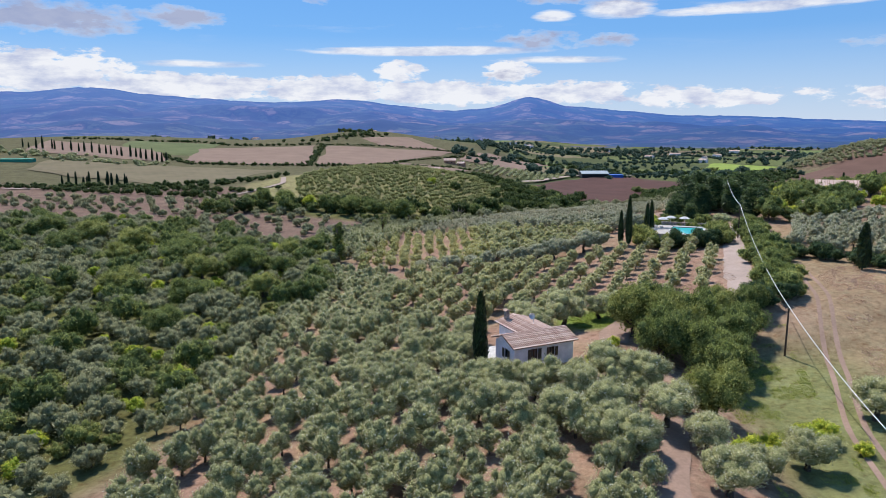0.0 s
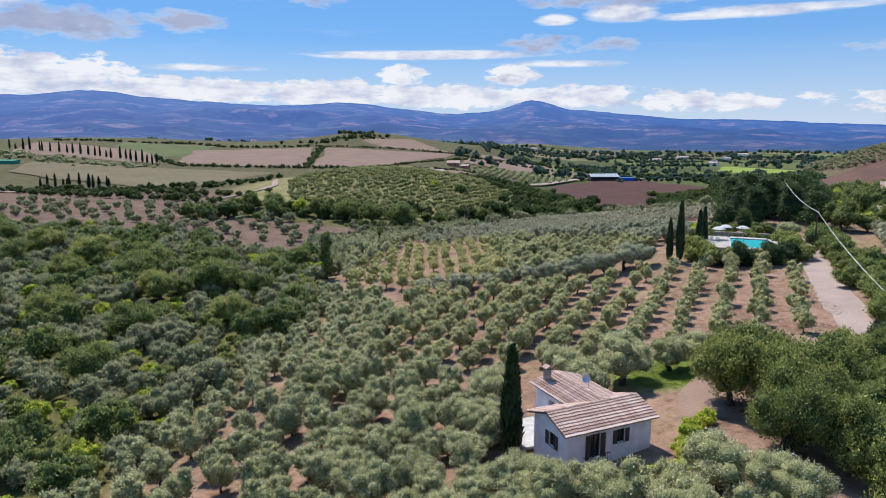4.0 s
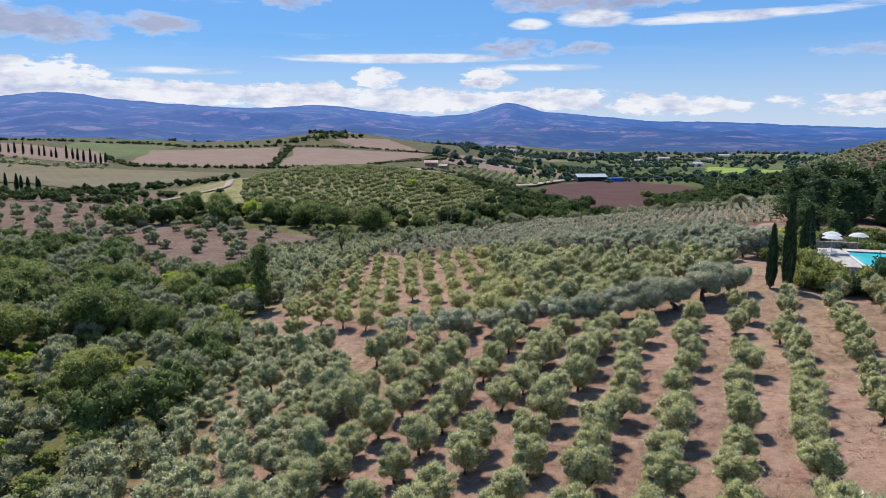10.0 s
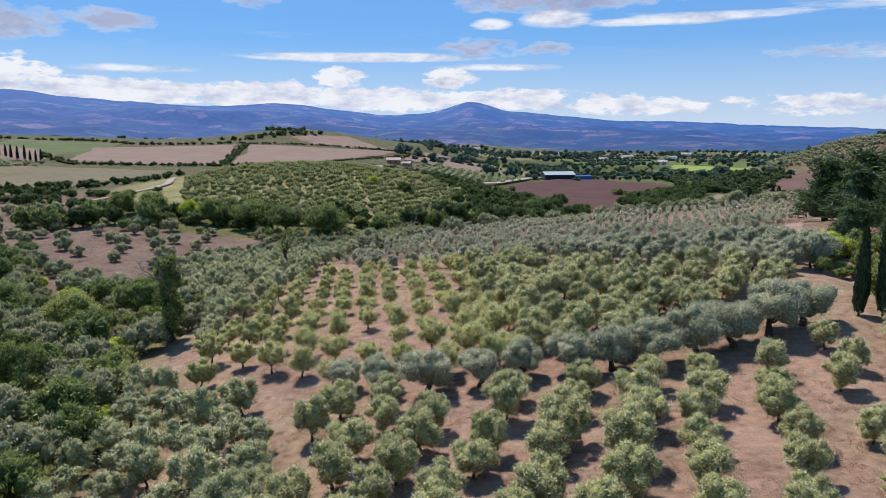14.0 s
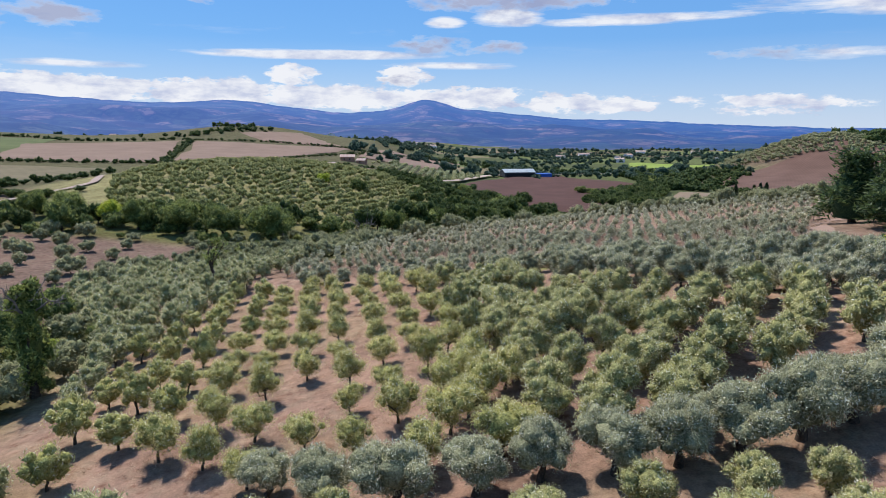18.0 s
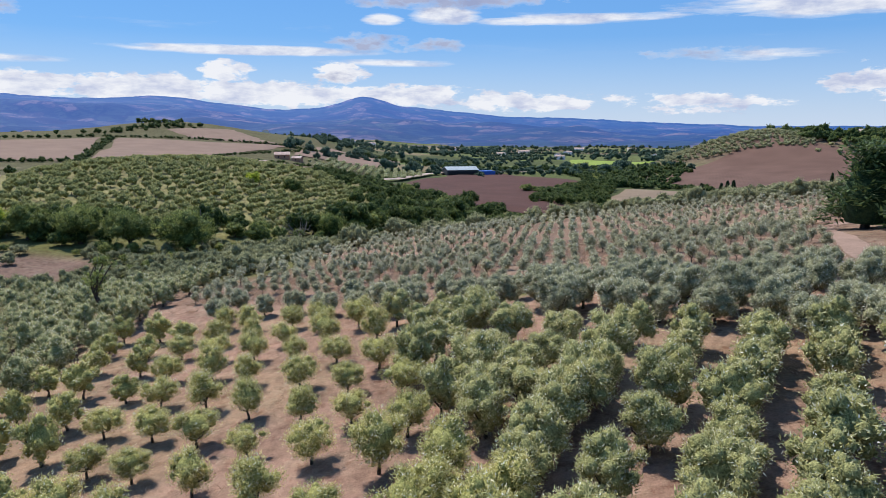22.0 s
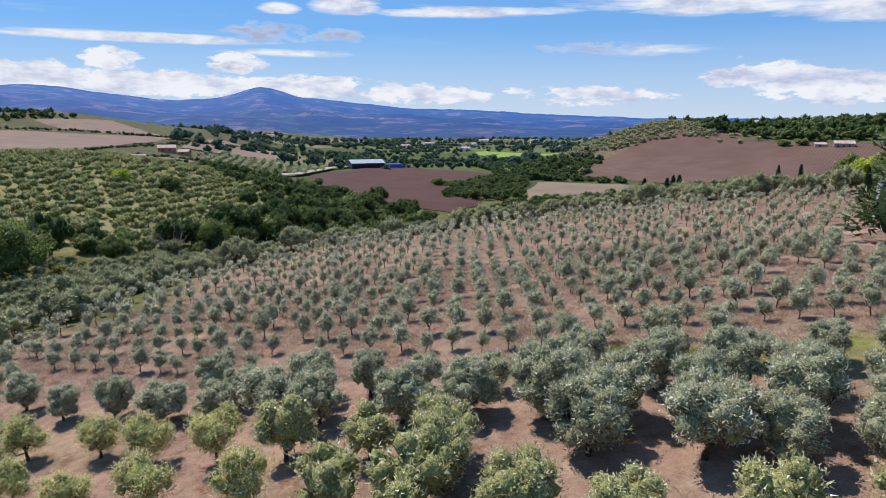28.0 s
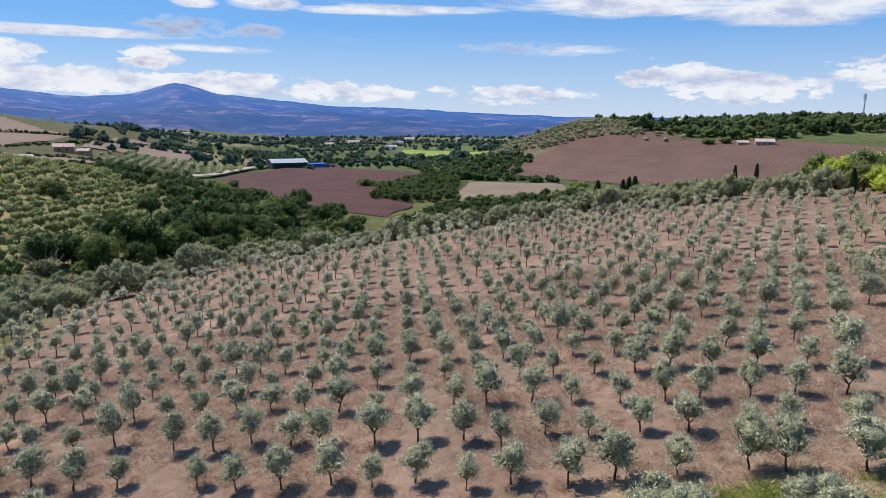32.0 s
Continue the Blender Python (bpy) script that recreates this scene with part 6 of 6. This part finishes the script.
def lounger(x, y, z, turn):
    U = thing("sun_lounger", Matrix.Translation((x, y, z)) @ Matrix.Rotation(turn, 4, "Z"), "white sun lounger with a raised back by the pool", "lounger", "loungers by the pool")
    part("seat", box_bm(1.25, 0.6, 0.05, (0.2, 0, 0.33), 0.015), WHITE, U)
    part("backrest", box_bm(0.7, 0.6, 0.05, (0, 0, 0), 0.015), WHITE, U, "", Matrix.Translation((-0.65, 0, 0.55)) @ Matrix.Rotation(radians(48), 4, "Y"))
    for sx in (-0.35, 0.75):
        for sy in (-0.26, 0.26):
            part("leg", box_bm(0.045, 0.045, 0.32, (sx, sy, 0.155)), WHITE, U)


for x, y, t in [(30.4, 158.7, 0.4), (31.4, 158.2, 0.5), (27.3, 157.9, 0.1), (24.6, 152.2, 1.4), (25.4, 151.3, 1.4)]:
    lounger(x, y, float(24.14 if y < 155 else ground_z(x, y)), t)


# ---------------------------------------------------------------- poles and cable
def pole(x, y, top, label, wood=WOODDARK):
    g = float(ground_z(x, y))
    U = thing("utility_pole", Matrix.Translation((x, y, g - 0.3)), label, "utility pole", "utility poles")
    h = top - g + 0.3
    part("shaft", cyl_bm(0.14, 0.09, h, 10), wood, U)
    part("bracket", box_bm(0.5, 0.06, 0.06, (0, 0, h - 0.25)), IRON, U)
    part("insulator", cyl_bm(0.05, 0.04, 0.14, 8, (0, 0, h)), WHITE, U)


POLES = [(31.6, 47.0, 20.6), (32.0, 83.4, 24.3), (41.3, 149.2, 30.0), (46.5, 186.0, 32.5)]
for k, (x, y, z) in enumerate(POLES):
    pole(x, y, z, "slim wooden utility pole carrying one cable" if k else "pale concrete utility pole carrying one cable", CONCRETE if k == 0 else WOODDARK)
cab = []
for (x0, y0, z0), (x1, y1, z1) in zip(POLES, POLES[1:]):
    for u in np.linspace(0, 1, 25)[:-1]:
        cab.append((x0 + (x1 - x0) * u, y0 + (y1 - y0) * u, z0 + 0.1 + (z1 - z0) * u - 4 * u * (1 - u) * math.hypot(x1 - x0, y1 - y0) * 0.022))
v, q = tube(cab, np.full(len(cab), 0.035), 6)
tagged(put_mesh("overhead_cable", mesh_from("overhead_cable", v, [q], [plain("pale_cable", (0.75, 0.75, 0.74), 0.5, 0.05)])), "pale sagging overhead cable between poles", "cable")


# ---------------------------------------------------------------- other buildings
def plain_house(name, x, y, turn, L, W, h, rise, label, wall_m, roof_m, windows=2, sink=0.6, cat="house"):
    g = float(ground_z(x, y))
    H = thing(name, Matrix.Translation((x, y, g - sink)) @ Matrix.Rotation(radians(turn), 4, "Z"), label, cat)
    tall = h + sink
    part("wall", wall_bm(L, tall, 0.3, [(L * (k + 0.7) / (windows + 0.6) - 0.5, L * (k + 0.7) / (windows + 0.6) + 0.5, sink + 0.9, sink + 2.1) for k in range(windows)]), wall_m, H, "", Matrix.Translation((-L / 2, -W / 2 + 0.15, 0)))
    part("wall", wall_bm(L, tall, 0.3), wall_m, H, "", Matrix.Translation((-L / 2, W / 2 - 0.15, 0)))
    for sx in (-1, 1):
        part("wall", wall_bm(W - 0.6, tall, 0.3), wall_m, H, "", Matrix.Translation((sx * (L / 2 - 0.15), -W / 2 + 0.3, 0)) @ Matrix.Rotation(math.pi / 2, 4, "Z"))
        part("gable", gable_bm(W - 0.02, rise * 0.92, 0.3), wall_m, H, "", Matrix.Translation((sx * (L / 2 - 0.15), -W / 2 + 0.01, tall + 0.003)) @ Matrix.Rotation(math.pi / 2, 4, "Z"))
    for k in range(windows):
        part("window", box_bm(1.0, 0.06, 1.2, (L * (k + 0.7) / (windows + 0.6) - L / 2, -W / 2 + 0.2, sink + 1.5)), GLASSY, H)
    a = math.atan2(rise, W / 2)
    run = math.hypot(rise, W / 2) + 0.4
    for sgn in (0, 1):
        m = Matrix.Translation((0, 0, tall + rise + 0.1)) @ Matrix.Rotation(math.pi * sgn, 4, "Z") @ Matrix.Rotation(-a, 4, "X")
        slope = part("roof_slope", box_bm(L + 0.8, run, 0.12, (0, run / 2, 0)), roof_m, H, "", m)
        n = int((L + 0.8) / 0.5)
        bm = bmesh.new()
        for k in range(n):
            bmesh.ops.create_cube(bm, size=1.0, matrix=Matrix.Translation((-(L + 0.8) / 2 + (k + 0.5) * (L + 0.8) / n, run / 2, 0.09)) @ Matrix.Diagonal((0.22, run, 0.08, 1)))
        part("roof_ribs", bm, roof_m, slope)
    return H


PANEL_GREY = plain("grey_roof_sheet", (0.36, 0.40, 0.42), 0.6, 0.1, 0.5)
BLUE = plain("blue_sheet", (0.04, 0.12, 0.42), 0.5, 0.15, 1.0)
CLAY = plain("terracotta_plaster", (0.42, 0.22, 0.14), 0.9, 0.12, 1.2)
b = plain_house("barn", 30, 668, 12, 26, 15, 4.6, 2.4, "long open barn with a grey sheet roof and dark sides", plain("dark_boards", (0.05, 0.055, 0.06), 0.8), PANEL_GREY, 3, cat="barn")
part("side_shed", box_bm(14, 10, 3.4, (21.0, -1.0, 2.3), 0.05), BLUE, b, "blue-clad lean-to shed")
# Near-black panel on the front wall paints the shade inside an open barn.
part("open_front", box_bm(23, 0.1, 3.2, (0, -7.56, 2.4)), plain("deep_shade", (0.03, 0.03, 0.03), 0.9), b, "dark panel painting the shade of the barn's open front")
plain_house("shed", 67.5, 181, -20, 6.5, 5.0, 2.4, 1.3, "small shed with a red tile roof", STONE, TILES, 1, cat="shed")
part("solar_panel", box_bm(2.6, 1.9, 0.08, (-0.5, -1.3, 4.25)), plain("pale_panel", (0.62, 0.64, 0.68), 0.2, 0.05), bpy.data.objects["shed"], "pale roof panel", Matrix.Rotation(0.1, 4, "X"))
plain_house("villa", 84, 212, -15, 13, 8, 3.2, 1.8, "low villa with a red tile roof among trees", PLASTER, TILES, 3)
plain_house("villa", 56, 214, 20, 14, 9, 4.5, 2.0, "villa with a red tile roof among cedars", PLASTER, TILES, 3)
plain_house("farm_cottage", -106, 632, 10, 11, 7, 3.2, 1.8, "small terracotta farm cottage with red roofs", CLAY, TILES, 2)
plain_house("farm_cottage", -94, 626, -15, 7, 5, 2.6, 1.4, "small terracotta farm cottage with red roofs", CLAY, TILES, 1)
plain_house("farm_cottage", -90, 470, 20, 9, 6, 3.0, 1.6, "terracotta farm cottage with a tile roof beside the grove", CLAY, TILES, 2)
plain_house("farm_cottage", 344, 546, -35, 12, 7, 3.2, 1.8, "pale farm cottage beside a brown field", STONE, TILES, 3)
plain_house("farm_cottage", 334, 556, -30, 7, 5, 2.6, 1.2, "pale farm outbuilding beside a brown field", STONE, TILES, 1)
plain_house("villa", 352, 655, -30, 9, 7, 6.0, 2.0, "red-roofed villa on the wooded hill", CLAY, TILES, 3)
plain_house("greenhouse", -456, 496, 15, 26, 7, 2.2, 0.8, "long low greenhouse under green sheeting", plain("green_sheet", (0.03, 0.25, 0.17), 0.5), plain("green_sheet", (0.03, 0.25, 0.17), 0.5), 0, cat="greenhouse")
rs = np.random.RandomState(77)
for k in range(34):
    x, y = rs.uniform(-500, 800), rs.uniform(950, 1900)
    plain_house("far_house", x, y, rs.uniform(0, 180), rs.uniform(9, 22), rs.uniform(7, 10), rs.uniform(3, 6), 2.0, "small distant house on the plain", PLASTER, TILES, 0)


def mast(x, y, h, label):
    g = float(ground_z(x, y))
    U = thing("radio_mast", Matrix.Translation((x, y, g - 0.5)), label, "mast")
    part("shaft", cyl_bm(0.6, 0.35, h, 8), METAL, U)
    for k, z in enumerate((0.84, 0.94)):
        for a in (0, 2.1, 4.2):
            part("antenna", box_bm(0.5, 0.3, 2.2, (0.9 * math.cos(a), 0.9 * math.sin(a), h * z)), METAL, U)


mast(462, 572, 24, "grey radio mast on the wooded hill")
mast(480, 560, 15, "short grey radio mast on the wooded hill")


# ---------------------------------------------------------------- grass and ground litter
def tuft(seed, blades, tall, spread):
    rs = np.random.RandomState(seed)
    at = np.column_stack([rs.normal(0, spread, (blades, 2)), np.zeros(blades)])
    tip = at + np.column_stack([rs.normal(0, spread * 1.3, (blades, 2)), tall * rs.uniform(0.5, 1.1, blades)])
    side = unit(np.cross(tip - at, rs.normal(0, 1, (blades, 3)))) * 0.02
    pl = Plant(1, 1.0, 1.0, 0.1, 0.1, 4, 0.1, 0.1, 2, 0)
    pl.leaf = (np.stack([at - side, at + side, tip], 1).reshape(-1, 3), np.arange(blades * 3).reshape(blades, 3))
    pl.core = (np.zeros((0, 3)), np.zeros((0, 4), int), np.zeros((0, 3), int))
    pl.wood = (np.zeros((0, 3)), np.zeros((0, 4), int))
    return pl


DRY = leaf_mat("dry_grass_blade", (0.22, 0.14, 0.09), (0.40, 0.28, 0.19), (0.54, 0.42, 0.29))
FRESH = leaf_mat("fresh_grass_blade", (0.10, 0.15, 0.02), (0.20, 0.26, 0.04), (0.32, 0.36, 0.08))
TUFTS = [tuft(k, 9, 0.34, 0.2) for k in range(3)]


def meadow(name, poly, n, mat, lo, hi, label, seed, clump=0.0):
    rs = np.random.RandomState(seed)
    q = np.asarray(poly, float)
    c = rs.uniform(q.min(0), q.max(0), (n * 3, 2))
    c = c[inside(poly, c[:, 0], c[:, 1])]
    if clump:
        c = c[vnoise(c[:, 0], c[:, 1], 2.6, seed) > clump]
    scatter(name, TUFTS, with_size(c[:n], lo, hi, seed, 0.3), mat, label, "grass", seed=seed)


meadow("dry_grass_young", [(-45, 201), (-27, 196), (-4, 186), (18, 178), (30, 196), (44, 214), (20, 226), (-36, 226)], 36000, DRY, 0.3, 0.8, "dry reddish grass tufts between young olives", 201, 0.28)
meadow("dry_grass_south", SOUTH_PLOT, 6000, DRY, 0.4, 0.9, "dry grass tufts between olive rows", 202, 0.52)
meadow("dry_grass_mid", MID_PLOT, 2500, DRY, 0.3, 0.7, "dry grass tufts between olive rows", 203, 0.6)
meadow("green_grass_band", [(-8, 185.6), (-6.5, 189), (1, 186), (10, 182.4), (17, 179), (15, 176.6), (8, 179.4), (0, 182.6)], 2600, FRESH, 0.4, 0.9, "fresh green grass strip between groves", 204, 0.45)
meadow("green_grass_yard", [(4, 91), (9, 89), (15, 93), (17, 98), (6, 99)], 2200, FRESH, 0.3, 0.6, "green grass behind the farmhouse", 205, 0.3)
meadow("field_grass", [(22, 50), (30, 50), (32, 70), (34, 90), (26, 90), (22, 72)], 4000, FRESH, 0.3, 0.7, "grass at the edge of a dry field", 206, 0.4)
meadow("dry_field_grass", [(38, 60), (60, 60), (70, 105), (50, 118), (44, 110)], 6000, DRY, 0.4, 0.9, "dry grass in an open field", 207, 0.4)
